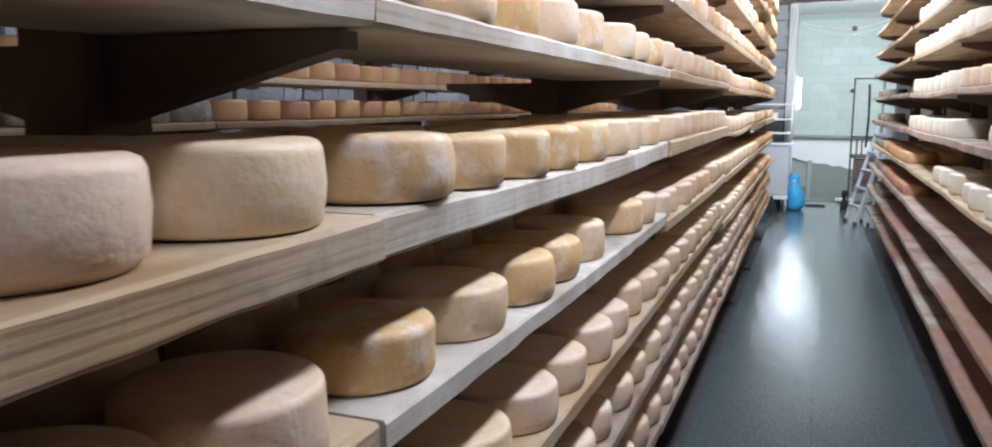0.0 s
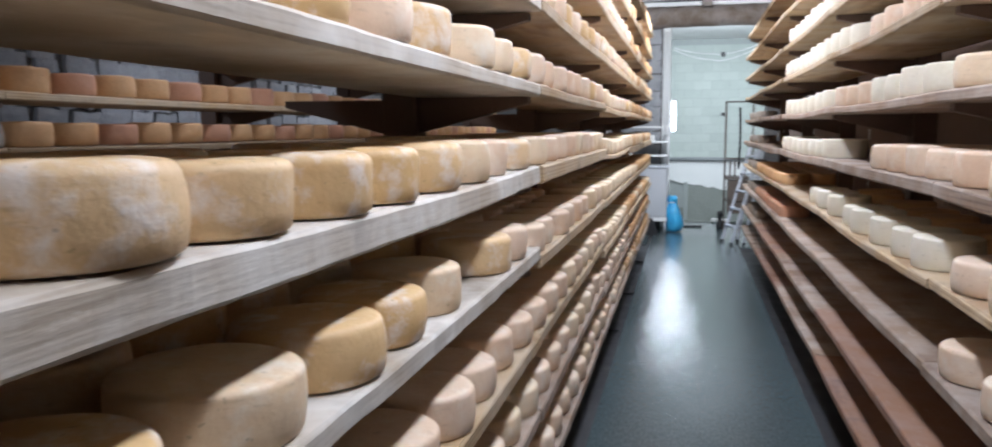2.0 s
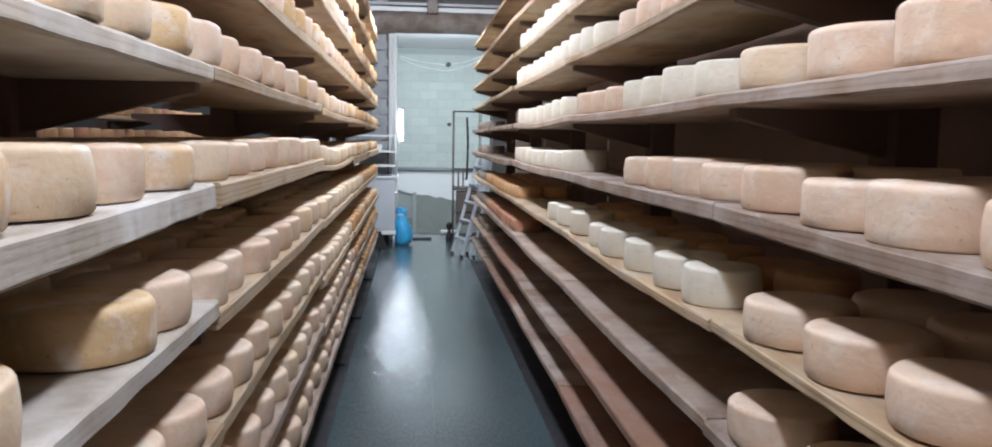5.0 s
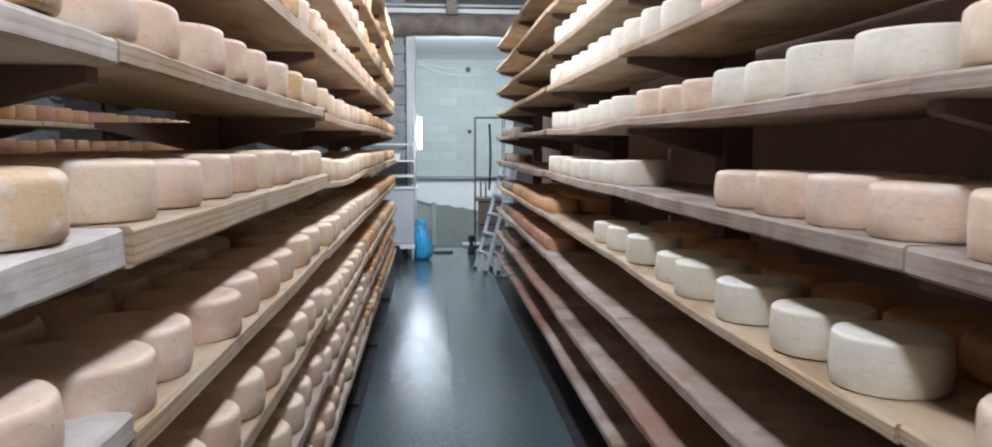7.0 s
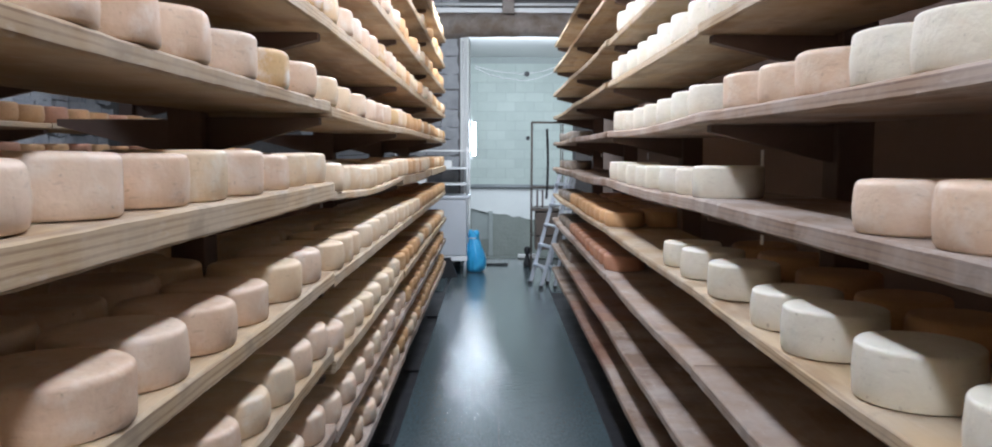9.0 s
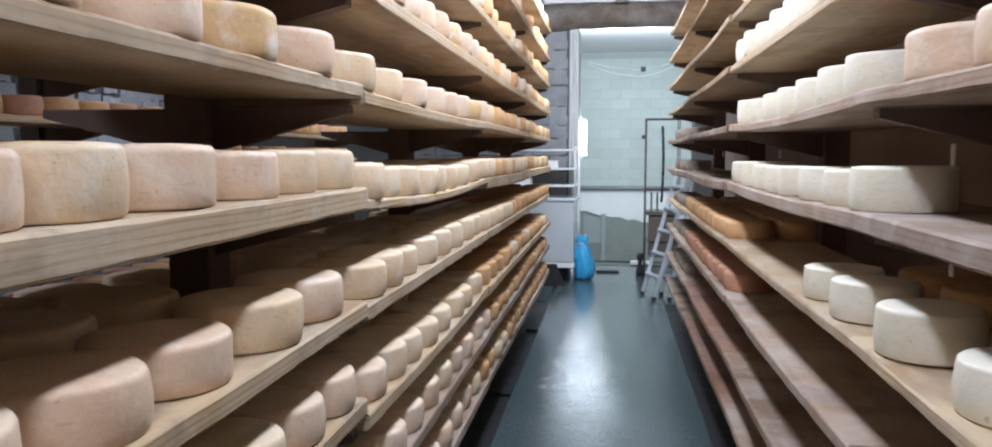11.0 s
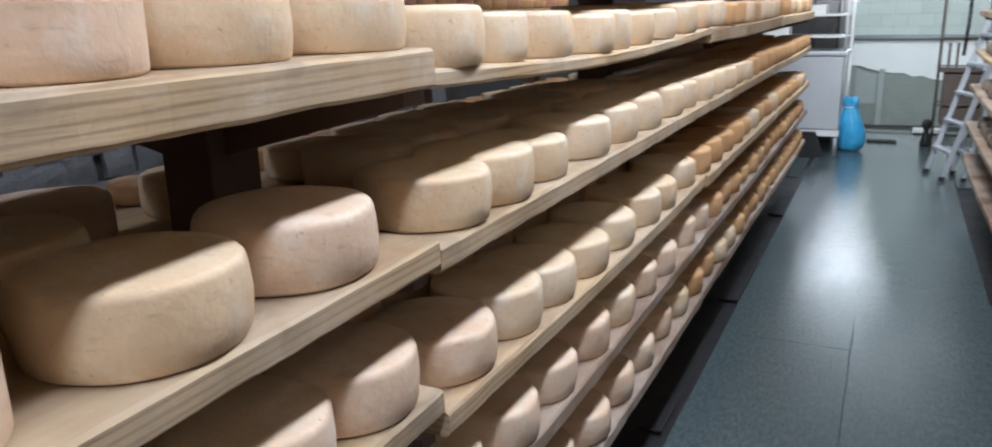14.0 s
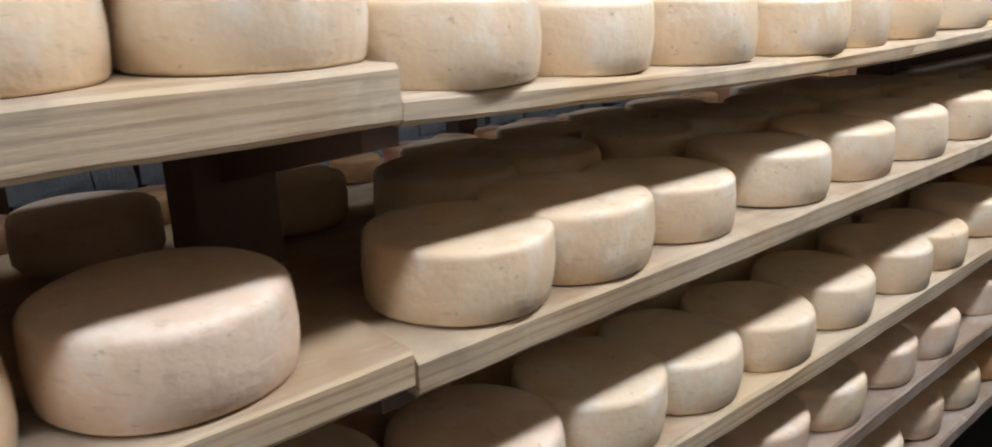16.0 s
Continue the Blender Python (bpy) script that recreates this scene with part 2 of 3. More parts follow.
# ---- building blocks ----


def box(bm, lo, hi, bevel=0.0):
    verts = [bm.verts.new((x, y, z)) for x in (lo[0], hi[0]) for y in (lo[1], hi[1]) for z in (lo[2], hi[2])]
    faces = [bm.faces.new([verts[i] for i in f]) for f in ((0, 1, 3, 2), (4, 6, 7, 5), (0, 4, 5, 1), (2, 3, 7, 6), (0, 2, 6, 4), (1, 5, 7, 3))]
    if bevel:
        edges = {e for f in faces for e in f.edges}
        bmesh.ops.bevel(bm, geom=list(edges), offset=bevel, segments=2, profile=0.6, affect="EDGES")
    return verts


def rod(bm, a, b, r, sides=10, r2=None):
    """A round bar from a to b."""
    a, b = Vector(a), Vector(b)
    q = (b - a).to_track_quat("Z", "Y")
    rings = []
    for c, rr in ((a, r), (b, r2 or r)):
        rings.append([bm.verts.new(c + q @ Vector((rr * math.cos(2 * math.pi * i / sides), rr * math.sin(2 * math.pi * i / sides), 0))) for i in range(sides)])
    for i in range(sides):
        j = (i + 1) % sides
        bm.faces.new((rings[0][i], rings[0][j], rings[1][j], rings[1][i])).smooth = True
    bm.faces.new(rings[0][::-1])
    bm.faces.new(rings[1])


def lathe(bm, profile, sides=40, warp=0.0, seed=0, m=None):
    """A closed solid of revolution; the profile runs from the bottom's middle to the top's middle."""
    rings = []
    for r, z in profile:
        if r < 1e-6:
            rings.append([bm.verts.new((0, 0, z))])
            continue
        ring = []
        for i in range(sides):
            a = 2 * math.pi * i / sides
            v = Vector((math.cos(a), math.sin(a), 0))
            k = 1 + warp * noise.noise(Vector((v.x * 1.3 + seed * 7.1, v.y * 1.3, z * 9)))
            dz = warp * 0.35 * r * noise.noise(Vector((v.x * 1.1, v.y * 1.1 + seed * 3.3, z * 4 + 5)))
            ring.append(bm.verts.new((v.x * r * k, v.y * r * k, z + (dz if z > 0.02 else 0))))
        rings.append(ring)
    for lo, hi in zip(rings, rings[1:]):
        for i in range(sides):
            j = (i + 1) % sides
            if len(lo) == 1:
                f = bm.faces.new((lo[0], hi[j], hi[i]))
            elif len(hi) == 1:
                f = bm.faces.new((lo[i], lo[j], hi[0]))
            else:
                f = bm.faces.new((lo[i], lo[j], hi[j], hi[i]))
            f.smooth = True
    if m:
        bm.transform(m)


def mesh_of(name, bm, *materials):
    bmesh.ops.recalc_face_normals(bm, faces=bm.faces)
    me = bpy.data.meshes.new(name)
    bm.to_mesh(me)
    bm.free()
    for m in materials:
        me.materials.append(m)
    return me


def part(name, bm, material, parent=None, label=""):
    ob = new(name, mesh_of(name, bm, material))
    ob.parent = parent
    return tagged(ob, label)


def thing(name, bm, material, label, category, group="", kind=""):
    return tagged(part(name, bm, material), label, category, group, kind)


def setting(name, bm, material, label=""):
    return tagged(part(name, bm, material), label, kind="structure")


def block(*boxes, bevel=0.0):
    bm = bmesh.new()
    for lo, hi in boxes:
        box(bm, lo, hi, bevel)
    return bm


def holder(name, x, y, z, label, category, group=""):
    ob = new(name)
    ob.location = (x, y, z)
    ob.empty_display_size = 0.05
    return tagged(ob, label, category, group)


def under(ob, parent):
    """Hang an object under a thing and keep its place."""
    ob.parent = parent
    ob.matrix_parent_inverse = Matrix.Translation(-parent.location)
    return ob


rnd = random.Random(7)

# ---- structure ----
X0, X1, Y0, Y1 = -5.2, 1.5, -2.2, 13.7      # inside of the cellar
CEIL = 3.76
setting("floor", block(((X0, Y0, -0.12), (X1, Y1 + 0.9, -0.012))), SLAB, "black wet concrete slab")
setting("wall_south", block(((X0 - 0.2, Y0 - 0.2, -0.12), (X1 + 0.2, Y0, CEIL))), DARKWALL, "dark plastered wall")
setting("wall_east", block(((X1, Y0, -0.12), (X1 + 0.2, Y1, CEIL))), DARKWALL, "dark brown plastered wall")
setting("ceiling", block(*[((X0 - 0.2, Y0 - 0.2 + 0.24 * i, CEIL + 0.004 * (i % 2)), (X1 + 0.2, Y0 - 0.2 + 0.24 * i + 0.235, CEIL + 0.1)) for i in range(69)]), CEIL_WOOD, "dark wooden ceiling boards")
JX = -0.30                                   # left side of the opening at the end of the aisle
JR = 1.20
BEAM_LO, BEAM_HI = 3.15, 3.48
setting("wall_north", block(((X0 - 0.2, Y1, -0.12), (JX - 0.12, Y1 + 0.55, CEIL)), ((JR, Y1, -0.12), (X1 + 0.2, Y1 + 0.55, CEIL)), ((JX - 0.12, Y1 + 0.002, BEAM_HI + 0.10), (JR, Y1 + 0.55, CEIL))), MORTAR, "thick wall of rough grey stone")
setting("wall_west", block(((X0 - 0.3, Y0, -0.12), (X0, Y1, CEIL))), MORTAR, "wall of rough grey stone")
setting("jamb", block(((JX - 0.118, Y1 - 0.012, 0.0), (JX, Y1 + 0.85, BEAM_LO + 0.06)), bevel=0.006), PLASTER, "white plastered door reveal")

# room behind the opening, a step lower
BY = 19.6
setting("ground_back", block(((-2.2, Y1 + 0.95, -0.75), (3.4, BY, -0.6))), SLAB, "dark lower floor")
setting("threshold", block(((JX, Y1 + 0.78, -0.12), (JR, Y1 + 0.95, 0.012)), bevel=0.006), ROUGHCAST, "worn concrete sill")
setting("wall_back_west", block(((-2.4, Y1 + 0.55, -0.75), (-2.2, BY, 3.72))), PLASTER)
setting("wall_back_east", block(((3.4, Y1 + 0.55, -0.75), (3.6, BY, 3.72))), PLASTER)
setting("ceiling_back", block(((-2.4, Y1 + 0.552, 3.60), (3.6, BY + 0.2, 3.72))), PLASTER, "white painted ceiling")
back = setting("wall_back", block(((-2.4, BY + 0.012, -0.75), (3.6, BY + 0.3, 3.60))), JOINT, "unpainted concrete block wall")
bm = bmesh.new()
# plaster band with a slanting torn lower edge
pts = [(-2.2, 0.86), (3.4, 0.86)] + [(3.4 - 0.14 * i, 0.28 - 0.175 * (3.4 - 0.14 * i - 0.3) + 0.025 * rnd.uniform(-1, 1)) for i in range(41)]
front = [bm.verts.new((x, BY - 0.05, z)) for x, z in pts]
rear = [bm.verts.new((x, BY + 0.011, z)) for x, z in pts]
bm.faces.new(front)
bm.faces.new(rear[::-1])
for i in range(len(pts)):
    j = (i + 1) % len(pts)
    bm.faces.new((front[i], rear[i], rear[j], front[j]))
setting("plaster_band", bm, PLASTER, "white plaster band with a slanting lower edge")
setting("lower_wall", block(((-0.02, BY - 0.035, -0.6), (3.4, BY + 0.010, 0.62)), ((-2.2, BY - 0.035, -0.6), (-0.42, BY + 0.010, 0.75)), ((-0.42, BY - 0.033, -0.6), (-0.02, BY + 0.010, -0.24))), ROUGHCAST, "damp green-grey concrete")
setting("post_strip", block(((-0.06, BY - 0.09, -0.6), (0.03, BY - 0.036, 0.36)), bevel=0.01), JOINT, "pale concrete strip")

# ---- floor sheets ----
sheets = [(-0.488, 0.08, "a"), (0.081, 0.695, "b")]
for x0, x1, tag in sheets:
    y = -2.1 if tag == "a" else -1.2
    while y < Y1 + 0.7:
        y1 = min(y + 2.44, Y1 + 0.77)
        setting("floor_sheet", block(((x0 + (0 if tag == "b" else rnd.uniform(-0.004, 0.004)), y + 0.0004, -0.010), (x1 + rnd.uniform(-0.002, 0.002), y1 - 0.0004, rnd.uniform(-0.0006, 0.0006))), bevel=0.0012), MAT, "wet grey-blue floor sheet")
        y = y1
setting("floor_sheet", block(((-2.3, 11.55, -0.010), (-0.53, Y1 - 0.02, -0.001)), bevel=0.003), MAT, "wet grey-blue floor sheet")
setting("floor_sheet", block(((0.71, 11.5, -0.010), (X1 - 0.02, Y1 - 0.02, -0.001)), bevel=0.003), MAT, "wet grey-blue floor sheet")
setting("floor_sheet", block(((-2.4, -2.1, -0.010), (-1.45, 11.5, -0.001)), bevel=0.003), MAT, "wet grey-blue floor sheet")
for y, w, d in ((10.05, 0.045, 0.62), (8.10, 0.05, 0.82), (6.6, 0.03, 0.3)):
    thing("drain_pad", block(((-0.60, y, 0.002), (-0.60 + 0.06 + w, y + d, 0.012)), bevel=0.004), BLACK, "flat black rubber pad on the wet floor", "rubber pad", "pads under the rack")

# ---- racks ----
LEFT_Z = [0.40, 0.67, 0.93, 1.214, 1.476, 1.735, 2.00, 2.265, 2.53, 2.80]
LEFT_THICK = [0.045, 0.045, 0.045, 0.045, 0.058, 0.038, 0.045, 0.045, 0.045, 0.045]
RIGHT_THICK = [0.040, 0.040, 0.042, 0.034, 0.046, 0.036, 0.036, 0.036, 0.036, 0.036]
RIGHT_Z = [0.36, 0.615, 0.892, 1.150, 1.434, 1.70, 1.975, 2.21, 2.47, 2.73]
LEFT_Y = [-1.38, 0.742, 2.86, 4.985, 7.06, 9.13, 11.2]
RIGHT_Y = [-1.16, 0.87, 2.91, 4.90, 6.94, 8.99, 11.05]


def bay_of(ys, y):
    return max(0, min(len(ys) - 2, sum(v <= y for v in ys) - 1))


def left_sag(level, bay):
    return 0.026 if level == 4 and bay == 3 else (0.0, 0.005, 0.010)[(bay * 10 + level) % 3]


def right_sag(level, bay):
    return (0.004, 0.010, 0.016)[(bay * 10 + level) % 3]


def bowed(z, sag, ys, bay, y):
    """Height of a sagging board's upper face at y."""
    u = (y - ys[bay]) / (ys[bay + 1] - ys[bay])
    return z - sag * math.sin(math.pi * max(0.0, min(1.0, u)))


def left_end(level, bay):
    """Height of a board's ends; the boards of the far bays lie a little lower."""
    z = LEFT_Z[level]
    if level == 3 and bay >= 2:
        z -= 0.028
    if bay >= 3:
        z -= (0.0, 0.02, 0.045, 0.014, 0.030, 0.010, 0.0, 0, 0, 0)[level]
    return z


def left_thick(level, bay):
    return 0.030 if level == 4 and bay == 3 else LEFT_THICK[level]


def left_top(level, y):
    bay = bay_of(LEFT_Y, y)
    return bowed(left_end(level, bay), left_sag(level, bay), LEFT_Y, bay, y)


def right_top(level, y):
    bay = bay_of(RIGHT_Y, y)
    return bowed(RIGHT_Z[level], right_sag(level, bay), RIGHT_Y, bay, y)


def rack(name, xs, post_x, ys, count, arm_top, label):
    """Posts with tapered cantilever arms on one or both sides; arm_top(level, x, y) is the height that a board rests on."""
    base = holder(name, post_x, ys[0], 0, label, "rack")
    post_mesh = mesh_of("post", block(((-0.055, -0.06, 0.0), (0.055, 0.06, 3.0)), bevel=0.006), STEEL_DARK)
    foot_mesh = mesh_of("foot_plate", block(((-0.11, -0.11, 0.0), (0.11, 0.11, 0.012)), bevel=0.003), STEEL_DARK)
    arms = {}
    for x in xs:
        bm = bmesh.new()
        s = 1 if x > post_x else -1
        L = abs(x - post_x) - 0.04
        prof = [(0.05, 0.0), (L, 0.0), (L, -0.022), (0.05, -0.115)]
        a = [bm.verts.new((s * px, -0.022, pz)) for px, pz in prof]
        b = [bm.verts.new((s * px, 0.022, pz)) for px, pz in prof]
        bm.faces.new(a)
        bm.faces.new(b[::-1])
        for i in range(4):
            j = (i + 1) % 4
            bm.faces.new((a[i], b[i], b[j], a[j]))
        arms[x] = mesh_of("arm", bm, STEEL_DARK)
    for y in ys:
        for name_, me in (("post", post_mesh), ("foot_plate", foot_mesh)):
            ob = new(name_, me)
            ob.location = (post_x, y, 0)
            under(ob, base)
        for lv in range(count):
            for x in xs:
                ob = new("arm", arms[x])
                ob.location = (post_x, y, arm_top(lv, x, y) - 0.003)
                under(ob, base)
    return base


FAR_DROP = {3: 0.06}          # boards facing the second aisle that lie lower


def left_arm(level, x, y):
    bays = {bay_of(LEFT_Y, y - 0.1), bay_of(LEFT_Y, y + 0.1)}
    if x < PL:
        return min(left_end(level, k) - 0.045 for k in bays) - FAR_DROP.get(level, 0.0)
    return min(left_end(level, k) - left_thick(level, k) for k in bays)


PL = -0.93
rack("cheese_rack", (XL, -1.39), PL, LEFT_Y, len(LEFT_Z), left_arm, "double-sided rack of dark steel posts and tapered arms")
PR = 1.16
rack("cheese_rack", (XR,), PR, RIGHT_Y, len(RIGHT_Z), lambda level, x, y: RIGHT_Z[level] - RIGHT_THICK[level], "dark steel rack with tapered arms against the wall")
PB = -2.98
BACK_Z = [0.80, 1.25, 1.525, 1.74, 2.00, 2.28]
rack("cheese_rack", (-2.5,), PB, LEFT_Y, len(BACK_Z), lambda level, x, y: BACK_Z[level] - 0.035, "dark steel rack across the second aisle")


def chip(y, k, seed):
    """Depth of the splinters broken out of a plank's long edges."""
    return 0.005 * max(0.0, noise.noise(Vector((y * 6.5, (k // 2) * 7.3, seed * 3.1))) - 0.28) + 0.004 * max(0.0, noise.noise(Vector((y * 17, k * 5.1, seed))) - 0.3)


def board_mesh(name, length, depth, thick, sag, seed, material):
    """A long plank: worn edges, a little sag and uneven faces."""
    r = random.Random(seed)
    n = 64
    bm = bmesh.new()
    rings = []
    c = 0.006
    section = [(-depth / 2 + c, 0), (-depth / 2, -c), (-depth / 2, -thick + c), (-depth / 2 + c, -thick), (depth / 2 - c, -thick), (depth / 2, -thick + c), (depth / 2, -c), (depth / 2 - c, 0)]
    for i in range(n + 1):
        u = i / n
        y = (u - 0.5) * length
        drop = -sag * math.sin(math.pi * u)
        wob = 0.004 * noise.noise(Vector((y * 1.7, seed, 0)))
        ring = []
        for k, (x, z) in enumerate(section):
            ring.append(bm.verts.new((x + wob * (1 if x > 0 else -1) + 0.0022 * noise.noise(Vector((y * 9, k, seed))) - (1 if x > 0 else -1) * chip(y, k, seed), y, z + drop + (-1 if z > -thick / 2 else 1) * 0.7 * chip(y, k, seed) + 0.0016 * noise.noise(Vector((y * 8, k * 3, seed + 9))))))
        rings.append(ring)
    for a, b in zip(rings, rings[1:]):
        for k in range(8):
            bm.faces.new((a[k], a[(k + 1) % 8], b[(k + 1) % 8], b[k]))
    bm.faces.new(rings[0])
    bm.faces.new(rings[-1][::-1])
    return mesh_of(name, bm, material)


BOARDS = {}


def board(x_front, side, y0, y1, z, depth, thick, material, group, label, sag, seed):
    key = (material.name, round(depth, 3), thick, seed % 5, round(y1 - y0, 2), sag)
    if key not in BOARDS:
        BOARDS[key] = board_mesh("shelf_board", y1 - y0 - 0.006, depth, thick, sag, seed % 5 + len(BOARDS) % 3, material)
    ob = new("shelf_board", BOARDS[key])
    r = random.Random(seed * 13 + 5)
    ob.location = (x_front + side * depth / 2 + r.uniform(-0.006, 0.006), (y0 + y1) / 2, z + r.uniform(-0.002, 0.002))
    ob.rotation_euler = (r.uniform(-0.0015, 0.0015), 0, r.uniform(-0.002, 0.002))
    return tagged(ob, label, "shelf board", group)


seed = 0
for b in range(len(LEFT_Y) - 1):
    y0, y1 = LEFT_Y[b], LEFT_Y[b + 1]
    for lv in range(len(LEFT_Z)):
        z = left_end(lv, b)
        seed += 1
        grey = LEFT_Y[b] < 2.0 < y1 and lv >= 3 or lv == 5 and y0 < 2.0
        mat = WOOD_GREY if grey else (WOOD_OLD if lv <= 1 else WOOD)
        thick = left_thick(lv, b)
        sag = left_sag(lv, b)
        board(XL, -1, y0, y1, z, 0.40, thick, mat, "boards of the left rack", "pale weathered wooden board resting on the rack arms", sag, seed)
        if lv in (2, 3, 4, 6):
            board(-1.39, 1, y0, y1, z - FAR_DROP.get(lv, 0.0), 0.40, 0.045, WOOD, "boards of the left rack", "pale wooden board on the rack side facing the second aisle", 0.004, seed + 400)
for b in range(len(RIGHT_Y) - 1):
    y0, y1 = RIGHT_Y[b], RIGHT_Y[b + 1]
    for lv, z in enumerate(RIGHT_Z):
        seed += 1
        mat = WOOD_RED if lv in (0, 1) and b % 2 == 0 else WOOD_OLD if lv <= 5 else WOOD
        if lv in (2, 3) and b >= 1:
            mat = WOOD_OLD if seed % 2 else WOOD
        board(XR, 1, y0, y1, z, 0.42, RIGHT_THICK[lv], mat, "boards of the right rack", "stained brown wooden board with chipped edges on the rack arms", right_sag(lv, b), seed)
for b in range(len(LEFT_Y) - 1):
    for lv, z in enumerate(BACK_Z):
        seed += 1
        board(-2.5, -1, LEFT_Y[b], LEFT_Y[b + 1], z, 0.42, 0.035, WOOD, "boards across the second aisle", "pale wooden board across the second aisle", 0.004, seed)

# ---- cheeses ----
R0, H0 = 0.119, 0.092


def cheese_profile(r, h, soft, bulge):
    pts = [(0, 0), (r * 0.55, 0), (r - soft * 0.8, 0.001)]
    for i in range(1, 4):
        a = math.pi / 2 * i / 4
        pts.append((r - soft * 0.8 + soft * 0.8 * math.sin(a), soft * 0.7 * (1 - math.cos(a))))
    pts += [(r + bulge * 0.7, h * 0.3), (r + bulge, h * 0.5), (r + bulge * 0.5, h * 0.72)]
    for i in range(0, 5):
        a = math.pi / 2 * i / 5
        pts.append((r - soft + soft * math.cos(a), h - soft + soft * math.sin(a)))
    pts += [(r - soft - 0.012, h + 0.001), (r * 0.5, h + 0.001), (0, h)]
    return pts


def cheese_mesh(kind, variant):
    r = random.Random(variant * 31 + len(kind))
    soft = {"white": 0.009, "pink": 0.015, "golden": 0.017}.get(kind, 0.014) * r.uniform(0.85, 1.2)
    bm = bmesh.new()
    lathe(bm, cheese_profile(R0, H0, soft, r.uniform(0.0, 0.004)), 44, 0.035 if kind != "white" else 0.018, variant + 0.37)
    return mesh_of("cheese", bm, CHEESE[kind])


MESHES = {(k, v): cheese_mesh(k, v) for k in CHEESE for v in range(4)}
LABELS = {
    "golden": "golden yellow cheese wheel with white bloom on a wooden board",
    "pink": "pale pink-orange cheese wheel ripening on a wooden board",
    "cream": "cream yellow cheese wheel with a mottled rind on a board",
    "white": "fresh white cheese wheel with straight sides on a board",
    "orange": "orange-brown washed-rind cheese wheel on a board",
    "red": "small reddish orange cheese wheel on a board",
    "grey": "old cheese wheel with grey mouldy rind on a board",
}
LOW = {k: [] for k in CHEESE}
made = 0


def put(kind, x, y, z, single, group, s=1.0, h=1.0):
    """One wheel: a thing of its own near the aisle, else joined with the rest of its kind."""
    global made
    r = random.Random(int(x * 977 + y * 3301 + z * 1709) & 0xFFFF)
    s *= r.uniform(0.965, 1.035)
    h *= r.uniform(0.93, 1.07)
    m = Matrix.Translation((x, y, z + 0.001)) @ pose(0, 0, 0, r.uniform(-0.5, 0.5), r.uniform(-0.5, 0.5), r.uniform(0, 360)) @ Matrix.Diagonal((s, s, h, 1))
    if single and made < 330:
        ob = new("cheese", MESHES[kind, r.randrange(4)])
        ob.matrix_world = m
        tagged(ob, LABELS[kind], "cheese", group)
        made += 1
    else:
        LOW[kind].append(m)


def row(ys, y0, y1, step=0.246, gap=0.0):
    """Fill a run of shelf on both sides of the given places."""
    out = list(ys)
    r = random.Random(len(out) + int(10 * y0))
    y = (out[-1] if out else y0) + step
    while y < y1:
        out.append(y + r.uniform(-0.012, 0.012))
        y += step
    y = (out[0] if out else y0) - step
    while y > y0:
        out.insert(0, y + r.uniform(-0.012, 0.012))
        y -= step
    return out


L_ROWS = {
    1: [5.58, 5.84, 6.08, 6.34, 6.56, 6.91],
    2: [1.97, 2.21, 2.47, 2.71, 2.95, 3.20, 3.46, 3.72, 3.97, 4.20, 4.42, 4.66, 4.88, 5.16, 5.39, 5.59, 5.82, 6.07, 6.34, 6.54, 6.87],
    3: [0.59, 0.90, 1.18, 1.44, 1.67, 1.93, 2.40, 2.62, 2.94, 3.17, 3.48, 3.72, 3.97, 4.23, 4.52, 4.78, 5.14, 5.33, 5.55, 5.83, 6.08, 6.33, 6.62],
    4: [0.34, 0.60, 0.92, 1.15, 1.40, 1.63, 1.90, 2.15, 2.40, 2.67, 2.98, 3.24, 3.50, 3.74, 3.93, 4.16, 4.43, 4.65, 4.89, 5.11, 5.33, 5.57, 5.83, 6.01, 6.22, 6.48, 6.75],
    5: [1.36, 1.60, 1.87, 2.19, 2.40, 2.66, 2.91, 3.14, 3.42, 3.61, 3.85, 4.14, 4.42, 4.73, 5.04, 5.39, 5.65, 6.00, 6.25],
}


def left_kind(lv, y):
    r = random.Random(int(lv * 1000 + y * 83))
    u = r.random()
    if lv == 4:
        if y < 0.5:
            return "pink"
        if y < 0.8:
            return "cream"
        if y < 1.95 or 2.6 < y < 2.75:
            return "golden"
        if y < 2.3:
            return "cream"
        if y < 4.7:
            return "pink" if u < 0.8 else "cream"
        if y < 7.1:
            return "cream"
        return "orange" if u < 0.5 else "cream"
    if lv == 3:
        if y < 2.6:
            return "pink" if y < 0.8 else "golden" if y < 1.0 or 1.3 < y < 1.5 or 1.6 < y < 1.8 or 2.3 < y < 2.5 else "cream"
        if y < 5.1:
            return "pink" if u < 0.75 else "cream"
        return "cream" if y < 8.2 else "orange"
    if lv in (0, 1, 2):
        if y > 7.0 + 0.35 * (lv == 1):
            return "orange" if u < 0.85 else "cream"
        return "pink" if (u < 0.75 and (lv != 2 or y < 5.2)) else "cream"
    if y > 7.1:
        return "orange" if u < 0.6 else "cream"
    return ("cream", "pink", "pink", "golden")[int(u * 4)]


